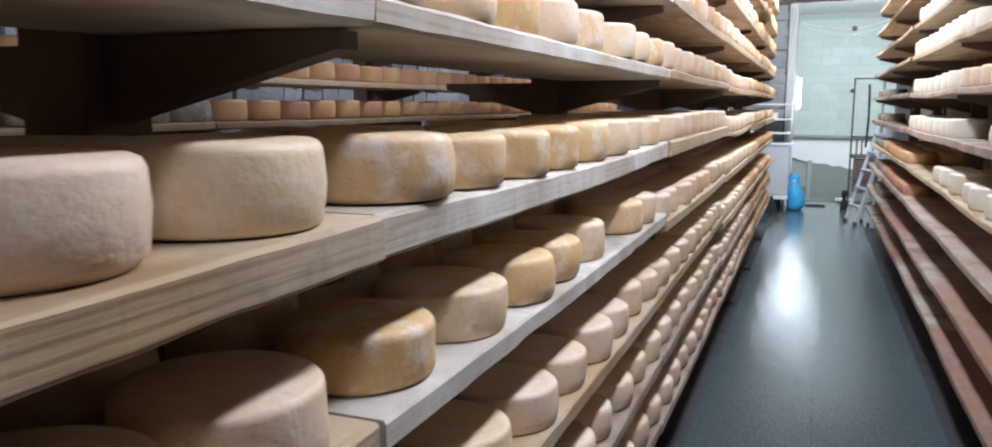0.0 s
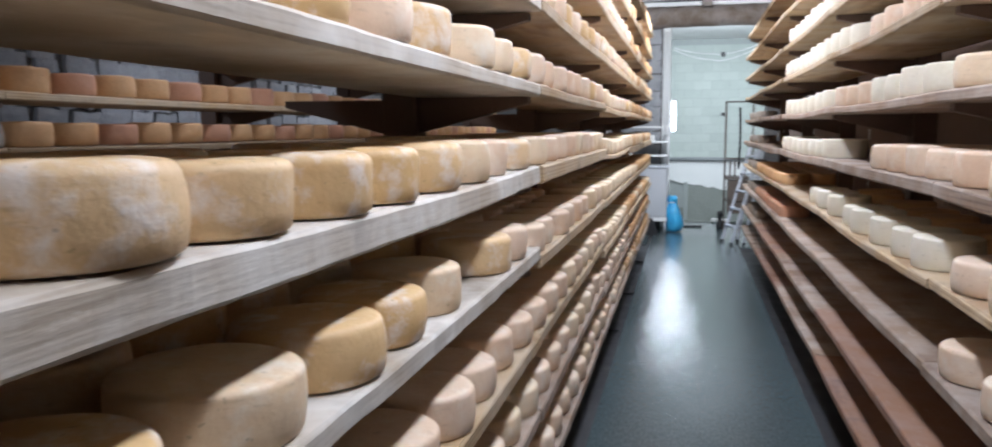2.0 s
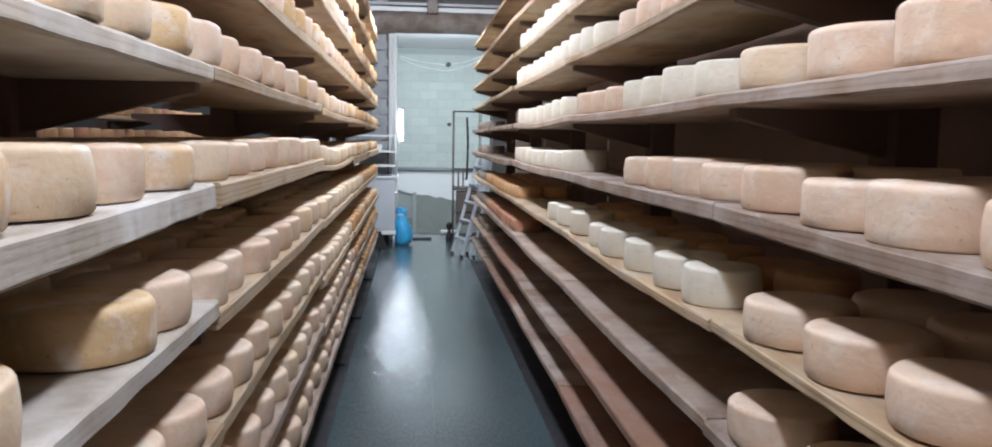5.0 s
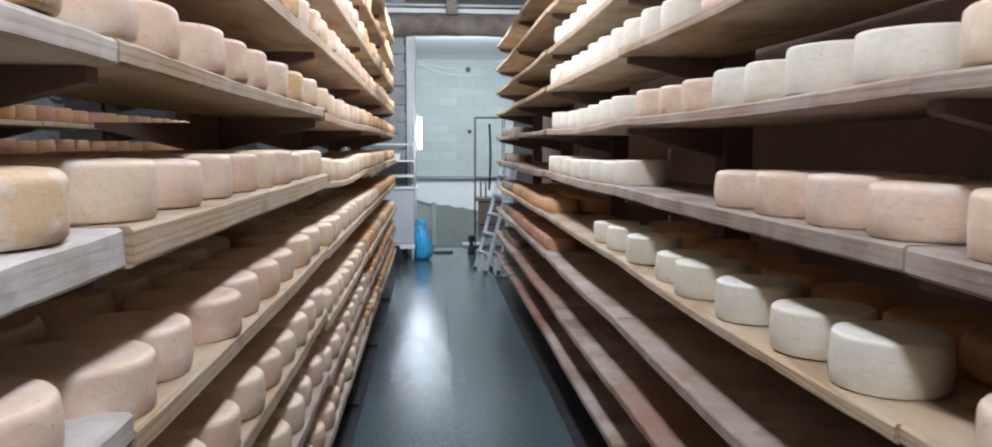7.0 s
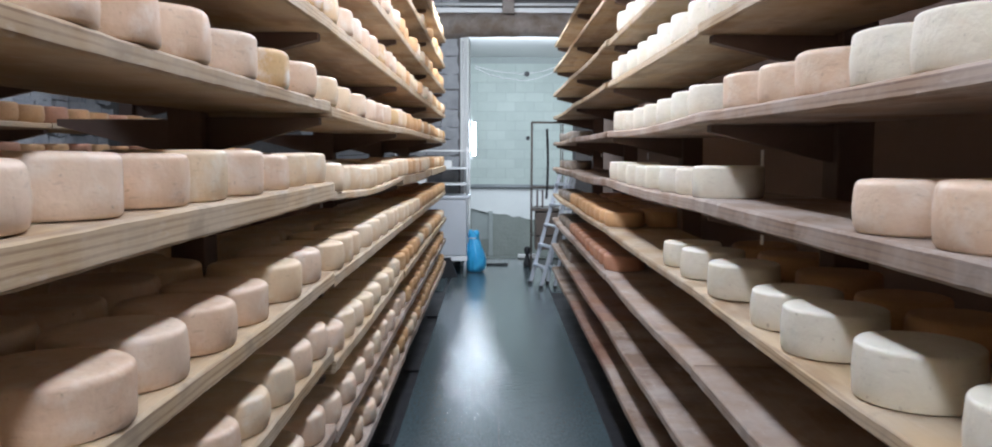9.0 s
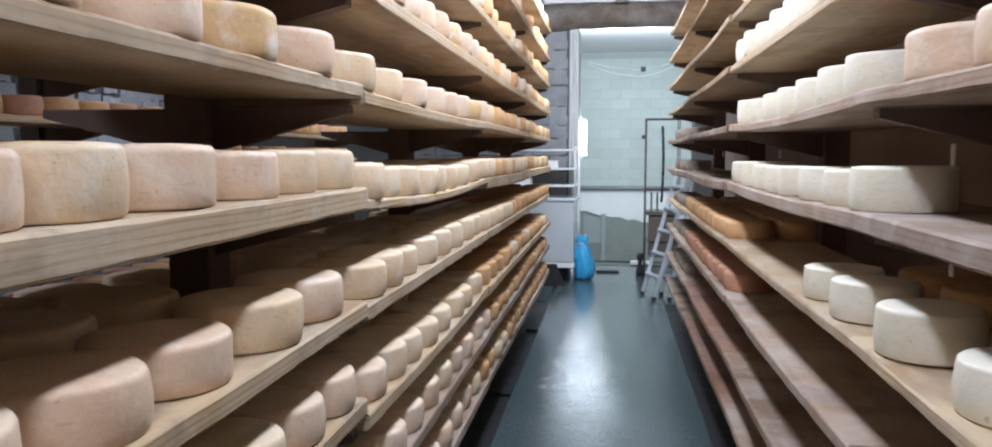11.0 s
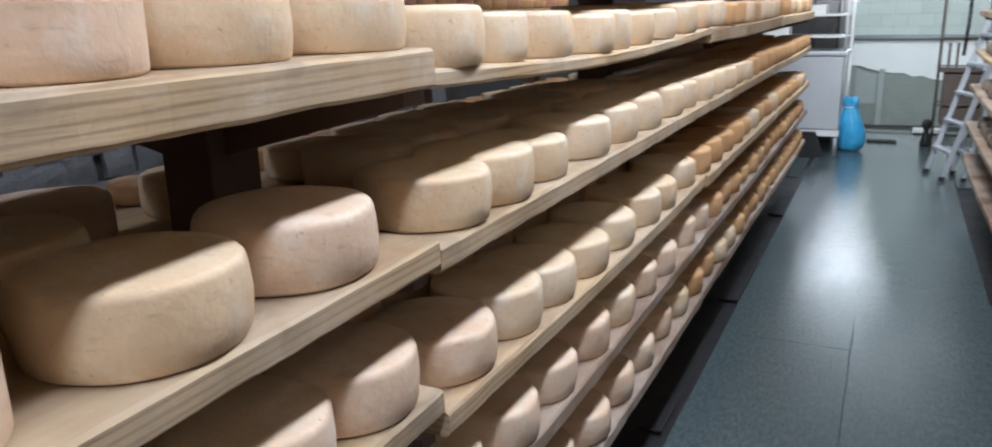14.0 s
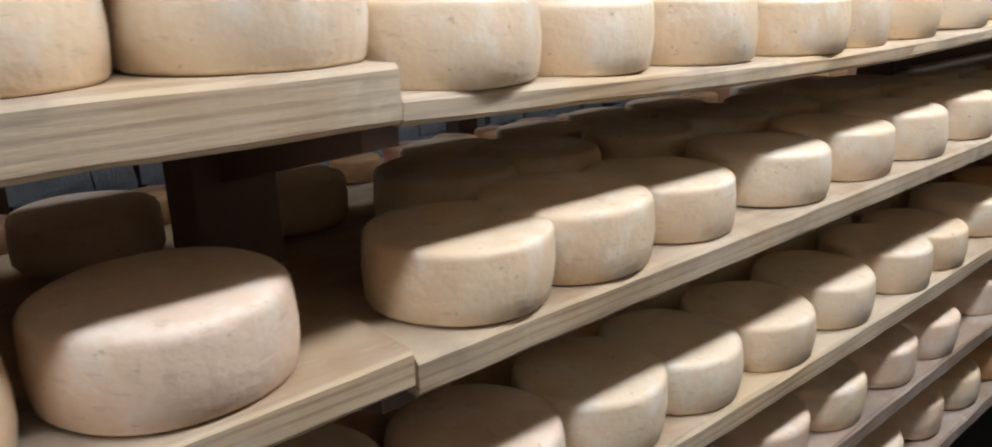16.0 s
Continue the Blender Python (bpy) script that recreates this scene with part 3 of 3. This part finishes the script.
for lv in range(10):
    ys = row(L_ROWS.get(lv, []), -1.05, 11.08, 0.246 + 0.004 * (lv % 3))
    for y in ys:
        r = random.Random(int(lv * 77 + y * 1000))
        kind = left_kind(lv, y)
        if lv > 6 and r.random() < 0.12:
            continue
        z = left_top(lv, y)
        single = (lv in (3, 4) and 0.4 < y < 9.2) or (lv in (2, 5) and 0.9 < y < 8) or (lv in (1, 6) and 2.5 < y < 7.6)
        back_set = r.uniform(-0.004, 0.014)
        put(kind, XL - R0 - back_set, y, z, single, "cheeses on the left rack")
        if lv <= 6 and -0.5 < y and not (lv == 3 and 4.6 < y < 5.3):
            put(kind, XL - 3 * R0 - 0.035, y + r.uniform(-0.02, 0.02), z, False, "")
        if lv == 3 and r.random() < 0.75:
            put(kind, -1.39 + R0 + 0.02, y + 0.1, left_end(lv, bay_of(LEFT_Y, y + 0.1)) - FAR_DROP[lv] - 0.002, False, "")

R_ROWS = {
    2: [2.15, 2.41, 2.75],
    3: [1.62, 1.88, 2.14, 2.41, 2.69],
    4: [1.68, 1.94, 2.22, 2.44, 2.74, 3.01, 3.24, 3.50, 3.77],
    5: [1.63, 1.90, 2.17, 2.45, 2.77, 3.08, 3.35, 3.58, 3.79, 4.07, 4.31, 4.62],
}
R_WHITE = {
    3: [3.13, 3.41, 3.77, 4.11, 4.37, 4.75, 5.12, 5.43],
    4: [4.94, 5.18, 5.47, 5.79, 6.02, 6.28, 6.54, 6.81],
    5: [5.03, 5.29, 5.55, 5.83, 6.10, 6.40, 6.72],
    6: [4.32, 4.57, 4.83, 5.07, 5.33, 5.58, 5.80, 6.03, 6.30, 6.55, 6.80],
    7: [4.6, 4.86, 5.1, 5.36, 5.6, 5.86, 6.1, 6.34, 6.6],
    8: [4.2, 4.46, 4.7, 4.96, 5.2, 5.46, 5.7],
}
G = "cheeses on the right rack"
for lv, ys in R_ROWS.items():
    for y in ys:
        kk = "white" if lv == 5 and 3.0 < y < 3.9 else "cream" if lv == 5 and y < 2.9 and y > 2.6 else "pink"
        put(kk, XR + R0 + 0.006, y, right_top(lv, y), True, G, 1.0, 1.04)
        if lv in (3, 4, 5):
            put("pink", XR + 3 * R0 + 0.035, y + 0.02, right_top(lv, y), False, "")
for lv, ys in R_WHITE.items():
    for y in ys:
        u = random.Random(int(y * 991 + lv)).random()
        put("white", XR + R0 - 0.004 + 0.02 * u * (lv == 3), y, right_top(lv, y), True, G, 0.90, 1.04)
        # Rear wheels take the orange rind: its brown stands in for shade.
        if lv in (3, 5):
            put("orange", XR + 3 * R0 + 0.045, y, right_top(lv, y), False, "", 1.0, 0.85)
for lv in (6, 7, 8):
    for y in row([], 1.2, 4.2, 0.25):
        put("pink" if lv != 7 else "cream", XR + R0 + 0.02, y, right_top(lv, y), lv == 6, G)
for i in range(10):
    y = 7.12 + 0.242 * i
    put("orange", XR + R0 + 0.02, y, right_top(3, y), i < 8, G, 1.0, 0.95)
    put("red", XR + R0 + 0.02, y - 0.02, right_top(2, y), i < 8, G, 1.0, 0.95)
    put("orange", XR + 3 * R0 + 0.035, y, right_top(3, y), False, "")
for lv in (1, 2, 3, 4, 5):
    for i in range(5):
        y = 9.55 + 0.27 * i
        put("grey", XR + R0 * 0.9 + 0.03, y, right_top(lv, y), False, "", 0.85, 0.85)

# rack across the second aisle
for lv, z in enumerate(BACK_Z):
    for i, y in enumerate(row([], -0.6, 11.0, 0.262)):
        if lv in (2, 3) and 1.9 < y < 2.9 and lv == 2:
            put("grey", -2.5 - R0 - 0.02, y, z, 1.9 < y < 2.9, "cheeses across the second aisle", 1.0, 1.1)
            if 2.0 < y < 2.8:
                bm = bmesh.new()
                rod(bm, (-2.5 - R0 - 0.02, y, z + 0.108), (-2.5 - R0 - 0.02, y, z + 0.125), 0.075, 28)
                thing("paper_disc", bm, PAPER, "round white paper disc lying on a grey cheese", "paper", "paper discs")
            continue
        if lv >= 4 and i % 5 == 0:
            continue
        put("orange" if (i * 7 + lv) % 3 else "red", -2.5 - R0 * 0.9 - 0.02, y, z, lv in (2, 3) and 2.8 < y < 6, "cheeses across the second aisle", 0.9, 1.05)

for kind, ms in LOW.items():
    if not ms:
        continue
    rr = random.Random(3)
    verts, faces = [], []
    bases = []
    for v in range(3):
        bm = bmesh.new()
        lathe(bm, [(0, 0), (R0 - 0.012, 0.0), (R0 - 0.001, 0.012), (R0 + 0.001, H0 * 0.5), (R0 - 0.001, H0 - 0.013), (R0 - 0.005, H0 - 0.004), (R0 - 0.014, H0), (0, H0)], 26, 0.03, v + 0.7)
        bmesh.ops.recalc_face_normals(bm, faces=bm.faces)
        bm.verts.index_update()
        bases.append(([v_.co.copy() for v_ in bm.verts], [[q.index for q in f.verts] for f in bm.faces]))
        bm.free()
    for m in ms:
        vs, fs = bases[rr.randrange(3)]
        o = len(verts)
        verts += [m @ q for q in vs]
        faces += [[o + q for q in f] for f in fs]
    me = bpy.data.meshes.new("cheese_rows")
    me.from_pydata(verts, [], faces)
    me.polygons.foreach_set("use_smooth", [True] * len(me.polygons))
    me.materials.append(CHEESE[kind])
    tagged(new("cheese_rows", me), "rows of " + LABELS[kind].split(" on a")[0] + "s deep in the racks", "cheeses", kind="stuff")

# small white tags on the right rack, at its arms
for y, z, h in ((5.02, 1.557, 0.055), (7.0, 1.56, 0.04), (5.0, 1.29, 0.03), (9.0, 1.56, 0.03)):
    thing("paper_tag", block(((0.93, y - 0.012, z - h / 2), (0.933, y + 0.012, z + h / 2))), PAPER, "small white paper tag hanging at the rack arm", "tag", "tags on the rack")

# ---- lamps over the aisles ----
fixtures = [(LAMP_X, y, z) for y, z, _ in LAMPS] + [(-1.9, y, LAMP_Z) for y in (0.5, 4.0, 7.5, 10.5)]
# Made-up housings, out of view, for the end fill and the west fill.
fixtures += [(LAMP_X, 9.25, 3.43)] + [(-4.1, y, LAMP_Z) for y in (3.5, 7.5, 11.0)]
for x, y, z in fixtures:
    z += 0.02
    fix = holder("ceiling_lamp", x, y, z, "long white fluorescent ceiling lamp over the aisle, out of view", "lamp", "fluorescent lamps")
    part("housing", block(((-0.06, -0.90, 0.0), (0.06, 0.90, 0.05)), bevel=0.008), WHITE, fix)
    bm = bmesh.new()
    for dy in (-0.5, 0.5):
        rod(bm, (0, dy, 0.06), (0, dy, CEIL - z + 0.01), 0.006, 8)
    part("hanger", bm, PIPE, fix)

# ---- end of the aisle ----
# log lintel
bm = bmesh.new()
sides, n = 18, 26
rings = []
for i in range(n + 1):
    u = i / n
    x = -0.75 + u * 2.3
    c = Vector((x, Y1 - 0.02, 0.5 * (BEAM_LO + BEAM_HI) + 0.03 * math.sin(math.pi * u)))
    rr = 0.165 + 0.02 * noise.noise(Vector((x * 2.2, 3, 1)))
    rings.append([bm.verts.new(c + Vector((0, math.cos(2 * math.pi * k / sides), math.sin(2 * math.pi * k / sides))) * (rr + 0.014 * noise.noise(Vector((x * 5, k, 2))))) for k in range(sides)])
for a, b in zip(rings, rings[1:]):
    for k in range(sides):
        bm.faces.new((a[k], a[(k + 1) % sides], b[(k + 1) % sides], b[k])).smooth = True
bm.faces.new(rings[0])
bm.faces.new(rings[-1][::-1])
setting("beam", bm, BEAM, "rough old log used as a lintel")
setting("trim", block(((-0.75, Y1 - 0.06, BEAM_HI + 0.02), (1.45, Y1 + 0.001, BEAM_HI + 0.085)), bevel=0.006), WHITE, "white painted strip above the log")
for z in (3.61,):
    bm = bmesh.new()
    rod(bm, (-0.9, Y1 - 0.06, z), (1.45, Y1 - 0.06, z), 0.02)
    thing("ceiling_conduit", bm, WHITE, "white conduit running along the wall under the ceiling", "pipe")
setting("ceiling_post", block(((0.16, Y1 - 0.30, BEAM_HI - 0.03), (0.32, Y1 - 0.14, CEIL)), bevel=0.01), BEAM, "short dark wooden prop")

# stones of the north wall, proud of the dark joints
stone_parent = bpy.data.objects["wall_north"]


def stone_mesh(w, h, d, seed, bm=None):
    bm = bm or bmesh.new()
    box(bm, (-w / 2, -d, -h / 2), (w / 2, 0.05, h / 2))
    bmesh.ops.subdivide_edges(bm, edges=bm.edges[:], cuts=2, use_grid_fill=True)
    for v in bm.verts:
        c = v.co
        edge = max(abs(c.x) / (w / 2), abs(c.z) / (h / 2))
        k = 0.018 * noise.noise(c * 9 + Vector((seed, seed * 2, 0)))
        c.y += 0.6 * k + (0.010 if edge > 0.95 else 0)
        c.x += 0.030 * noise.noise(Vector((c.z * 7, seed, 1)))
        c.z += 0.028 * noise.noise(Vector((c.x * 7, seed, 4)))
    return mesh_of("stone", bm, STONE)


z = 0.1
r = random.Random(11)
while z < CEIL - 0.15:
    h = r.uniform(0.17, 0.30)
    x = JX - 0.14
    while x > -2.3:
        w = r.uniform(0.22, 0.46)
        ob = new("stone", stone_mesh(w * 0.97, h * 0.95, 0.018, r.randrange(99)))
        ob.location = (x - w / 2, Y1 - 0.004, z + h / 2)
        ob.parent = stone_parent
        x -= w
    z += h
# stones of the west wall, where it shows between the racks
west = bpy.data.objects["wall_west"]
pool = [stone_mesh(r.uniform(0.24, 0.44), r.uniform(0.14, 0.24), 0.05, k) for k in range(9)]
z = 0.25
while z < 2.5:
    y = 3.0
    while y < 13.4:
        ob = new("stone", pool[r.randrange(9)])
        ob.location = (X0 + 0.004, y, z + r.uniform(-0.02, 0.02))
        ob.rotation_euler = (r.uniform(-0.06, 0.06), 0, math.pi / 2)
        ob.scale = (r.uniform(0.9, 1.1), 1, r.uniform(0.9, 1.1))
        ob.parent = west
        y += r.uniform(0.34, 0.42)
    z += 0.205

# blocks of the back wall
bm = block(((-0.1975, -0.022, -0.0972), (0.1975, 0.0, 0.0972)), bevel=0.0025)
block_mesh = mesh_of("block", bm, BLOCK)
for k in range(14):
    zc = 0.97 + 0.2 * k
    if zc > 3.5:
        break
    for i in range(-3, 8):
        ob = new("block", block_mesh)
        ob.location = (i * 0.402 + 0.2 * (k % 2) - 0.1, BY + 0.030 - 0.001 * ((i * 3 + k) % 3), zc)
        ob.parent = back

# holes, pipe and cable on the back wall
for x, z_, rad in ((0.74, 3.25, 0.055), (0.77, 1.91, 0.045)):
    bm = bmesh.new()
    rod(bm, (x, BY - 0.03, z_), (x, BY + 0.0, z_), rad, 20)
    thing("pipe_stub", bm, BLACK, "short dark pipe end set in the block wall", "pipe", "pipe ends")
bm = bmesh.new()
rod(bm, (-2.2, BY - 0.10, 0.89), (3.4, BY - 0.10, 0.88), 0.045, 14)
thing("wall_pipe", bm, PIPE, "grey pipe running level along the block wall", "pipe")
bm = bmesh.new()
for sag, zz in ((0.20, 3.36), (0.30, 3.32)):
    last = None
    for i in range(25):
        u = i / 24
        p = (-0.35 + 1.9 * u, BY - 0.010, zz + 0.06 - 4 * sag * u * (1 - u) * (0.9 if u < 0.5 else 1) + 0.06 * u)
        if last:
            rod(bm, last, p, 0.012, 6)
        last = p
thing("hanging_cable", bm, WHITE, "pale cables sagging across the block wall", "cable")

# white conduits on the jamb
for dx, rad in ((-0.075, 0.016), (-0.035, 0.012)):
    bm = bmesh.new()
    rod(bm, (JX + dx, Y1 - 0.03, 0.9), (JX + dx, Y1 - 0.03, BEAM_LO - 0.03), rad, 10)
    thing("wall_conduit", bm, WHITE, "white conduit running up the door reveal", "pipe", "conduits")

# wall lamp behind the reveal
wl = holder("wall_lamp", JX + 0.034, Y1 + 0.62, 1.50, "bright upright fluorescent lamp on the reveal", "lamp")
part("base", block(((-0.030, -0.03, 0.0), (0.0, 0.03, 0.58)), bevel=0.004), WHITE, wl)
bm = bmesh.new()
rod(bm, (0.026, 0, 0.05), (0.026, 0, 0.53), 0.024, 14)
part("tube", bm, GLOW, wl, "glowing white tube")

# stainless unit with open shelves
su = holder("steel_unit", -0.72, 12.95, 0.0, "stainless steel cabinet with open shelves above it", "cabinet")
part("body", block(((-0.50, -0.28, 0.27), (0.42, 0.28, 1.0)), bevel=0.008), INOX, su)
part("worktop", block(((-0.52, -0.30, 1.002), (0.46, 0.30, 1.04)), bevel=0.006), INOX, su)
part("lower_rail", block(((-0.50, -0.275, 0.20), (0.43, -0.235, 0.262)), bevel=0.004), WHITE, su)
for dx, dy in ((-0.46, -0.24), (0.40, -0.24), (-0.46, 0.24), (0.40, 0.24)):
    bm = bmesh.new()
    rod(bm, (dx, dy, 0.0), (dx, dy, 0.27), 0.02)
    part("leg", bm, INOX, su)
for zz in (1.17, 1.375, 1.60):
    part("shelf", block(((-0.50, -0.26, zz), (0.44, 0.26, zz + 0.022)), bevel=0.004), WHITE, su)
for dx, dy in ((-0.48, -0.25), (0.43, -0.25), (-0.48, 0.25), (0.43, 0.25)):
    bm = bmesh.new()
    rod(bm, (dx, dy, 1.04), (dx, dy, 1.66), 0.013)
    part("upright", bm, WHITE, su)
for x, y, zz, w, h in ((-0.62, 12.85, 1.397, 0.26, 0.09), (-0.98, 12.9, 1.192, 0.3, 0.08), (-0.98, 12.9, 1.397, 0.24, 0.1)):
    thing("tray_box", block(((x - w / 2, y - 0.12, zz), (x + w / 2, y + 0.12, zz + h)), bevel=0.01), PAPER, "pale cardboard box lying on a steel shelf", "box", "boxes on the steel shelves")
bm = bmesh.new()
ring = [(-0.78, 0.0), (-0.40, 0.0), (-0.50, 0.255), (-0.80, 0.255)]
a = [bm.verts.new((x, 12.55, zz + 0.002)) for x, zz in ring]
b = [bm.verts.new((x, 12.60, zz + 0.002)) for x, zz in ring]
bm.faces.new(a)
bm.faces.new(b[::-1])
for i in range(4):
    bm.faces.new((a[i], b[i], b[(i + 1) % 4], a[(i + 1) % 4]))
thing("black_panel", bm, BLACK, "black plastic panel leaning at the foot of the cabinet", "panel")

# blue bag
bm = bmesh.new()
prof = [(0, 0.0), (0.10, 0.0), (0.128, 0.03), (0.142, 0.10), (0.142, 0.18), (0.132, 0.26), (0.116, 0.33), (0.098, 0.39), (0.080, 0.44), (0.066, 0.475), (0.066, 0.505), (0.078, 0.54), (0.070, 0.575), (0.03, 0.57), (0, 0.56)]
lathe(bm, prof, 44, 0.0, 5)
for v in bm.verts:
    a = math.atan2(v.co.y, v.co.x)
    k = 1 + 0.13 * noise.noise(Vector((math.cos(a) * 3, math.sin(a) * 3, v.co.z * 5))) + 0.05 * math.sin(9 * a + 6 * v.co.z) * (0.4 + 2.0 * max(0, v.co.z - 0.3))
    v.co.x *= k
    v.co.y *= k
    v.co.x += 0.05 * math.sin(4 * v.co.z) - 0.13 * v.co.z + 0.012 * math.sin(14 * v.co.z)
    if v.co.z > 0.50:
        v.co.z += 0.035 * math.sin(3 * a + 1.0)
bag = thing("rubbish_bag", bm, BLUE, "full blue plastic bag tied at the top on the wet floor", "bag")
bag.location, bag.scale = (-0.20, 13.12, 0.003), (0.95, 0.95, 0.92)
bm = bmesh.new()
rod(bm, (-0.018, 0, 0.482), (-0.018, 0, 0.496), 0.069, 18)
part("tie", bm, PAPER, bag, "pale tie")

# ladder leaning folded
def ladder_section(parent, feet, lean, z1, rungs, w):
    """Two rails with flat steps; feet: (x, y) of the far and the near rail."""
    for x0, y in feet:
        bm = bmesh.new()
        d = Vector((lean, 0, z1)).normalized()
        nrm = Vector((d.z, 0, -d.x))
        e = [Vector((x0, y, 0)) + nrm * s + Vector((0, q, 0)) for s in (-w, w) for q in (-0.012, 0.012)]
        top = [p + Vector((lean, 0, z1)) for p in e]
        va, vb = [bm.verts.new(p) for p in e], [bm.verts.new(p) for p in top]
        o = (0, 1, 3, 2)
        bm.faces.new([va[i] for i in o])
        bm.faces.new([vb[i] for i in reversed(o)])
        for i in range(4):
            p, q = o[i], o[(i + 1) % 4]
            bm.faces.new((va[p], va[q], vb[q], vb[p]))
        bmesh.ops.bevel(bm, geom=bm.edges[:], offset=0.003, segments=1, affect="EDGES")
        rail = under(part("rail", bm, ALU), parent)
        bm = bmesh.new()
        box(bm, (x0 - w - 0.004, y - 0.017, 0.0), (x0 + w + 0.006, y + 0.017, 0.04), 0.004)
        foot = part("rubber_foot", bm, BLACK, rail)
        foot.matrix_parent_inverse = Matrix.Translation(-parent.location).inverted() @ Matrix.Translation(-parent.location)
    (xa, ya), (xb, yb) = feet
    for i in range(1, rungs + 1):
        u = i / (rungs + 0.6)
        bm = bmesh.new()
        a = Vector((xa + lean * u, ya - 0.013, z1 * u))
        b = Vector((xb + lean * u, yb + 0.013, z1 * u))
        q = [bm.verts.new(c + Vector((dx, 0, dz))) for c in (a, b) for dx in (-0.036, 0.036) for dz in (-0.012, 0.012)]
        for f in ((0, 1, 3, 2), (4, 6, 7, 5), (0, 4, 5, 1), (2, 3, 7, 6), (0, 2, 6, 4), (1, 5, 7, 3)):
            bm.faces.new([q[k] for k in f])
        bmesh.ops.bevel(bm, geom=bm.edges[:], offset=0.003, segments=1, affect="EDGES")
        under(part("step", bm, ALU), parent)


lad = holder("step_ladder", 0.60, 12.2, 0.0, "folded aluminium step ladder leaning at the end of the rack", "ladder")
ladder_section(lad, ((0.49, 12.08), (0.60, 11.72)), 0.36, 1.36, 5, 0.021)
ladder_section(lad, ((0.70, 12.05), (0.765, 11.72)), 0.22, 1.30, 5, 0.016)

# iron stand with hanging bars
st = holder("iron_stand", 0.745, 13.20, 0.0, "rusty iron stand of thin bars with hanging tools", "stand")
for dx in (-0.19, 0.21):
    for dy in (-0.16, 0.16):
        bm = bmesh.new()
        rod(bm, (dx, dy, 0.0), (dx, dy, 1.99), 0.007, 8)
        part("upright", bm, RUST, st)
for zz in (1.99, 1.13, 0.86, 0.5):
    bm = bmesh.new()
    for dy in (-0.16, 0.16):
        rod(bm, (-0.20, dy, zz), (0.20, dy, zz), 0.007, 8)
    for dx in (-0.19, 0.21):
        rod(bm, (dx, -0.16, zz), (dx, 0.16, zz), 0.007, 8)
    part("crossbar", bm, RUST, st)
part("shelf_plate", block(((-0.19, -0.165, 0.82), (0.21, 0.165, 0.845)), bevel=0.004), RUST, st)
part("tool_box", block(((-0.14, -0.14, 0.30), (0.20, 0.14, 0.80)), bevel=0.012), RUST, st, "dark rusty housing")
for dx, z0, z1 in ((-0.12, 0.87, 1.10), (-0.05, 0.87, 1.10), (0.10, 0.87, 1.1)):
    part("bar", block(((dx - 0.012, -0.17, z0), (dx + 0.012, -0.15, z1)), bevel=0.003), RUST, st)
bm = bmesh.new()
last = None
for i in range(15):
    u = i / 14
    p = (0.0 + 0.015 * math.sin(3.2 * u), -0.17, 1.90 - 0.92 * u)
    if last:
        rod(bm, last, p, 0.016, 8)
    last = p
part("hose", bm, BLACK, st, "black rubber hose")

# small things on the sill
thing("foam_sheet", block(((0.42, 14.44, 0.014), (0.72, 14.62, 0.055)), bevel=0.004), PAPER, "white foam sheet lying on the sill", "foam")
bm = bmesh.new()
lathe(bm, [(0, 0), (0.05, 0), (0.055, 0.03), (0.04, 0.10), (0.025, 0.16), (0.04, 0.20), (0.05, 0.24), (0.03, 0.28), (0, 0.285)], 18, 0.05, 2)
jug = thing("dark_jug", bm, BLACK, "small dark jug standing on the wet floor", "jug")
jug.location = (0.52, 13.6, 0.003)
thing("rubber_strip", block(((-0.05, 13.72, 0.003), (0.25, 13.82, 0.022)), bevel=0.004), BLACK, "flat dark strip lying on the floor at the sill", "strip")
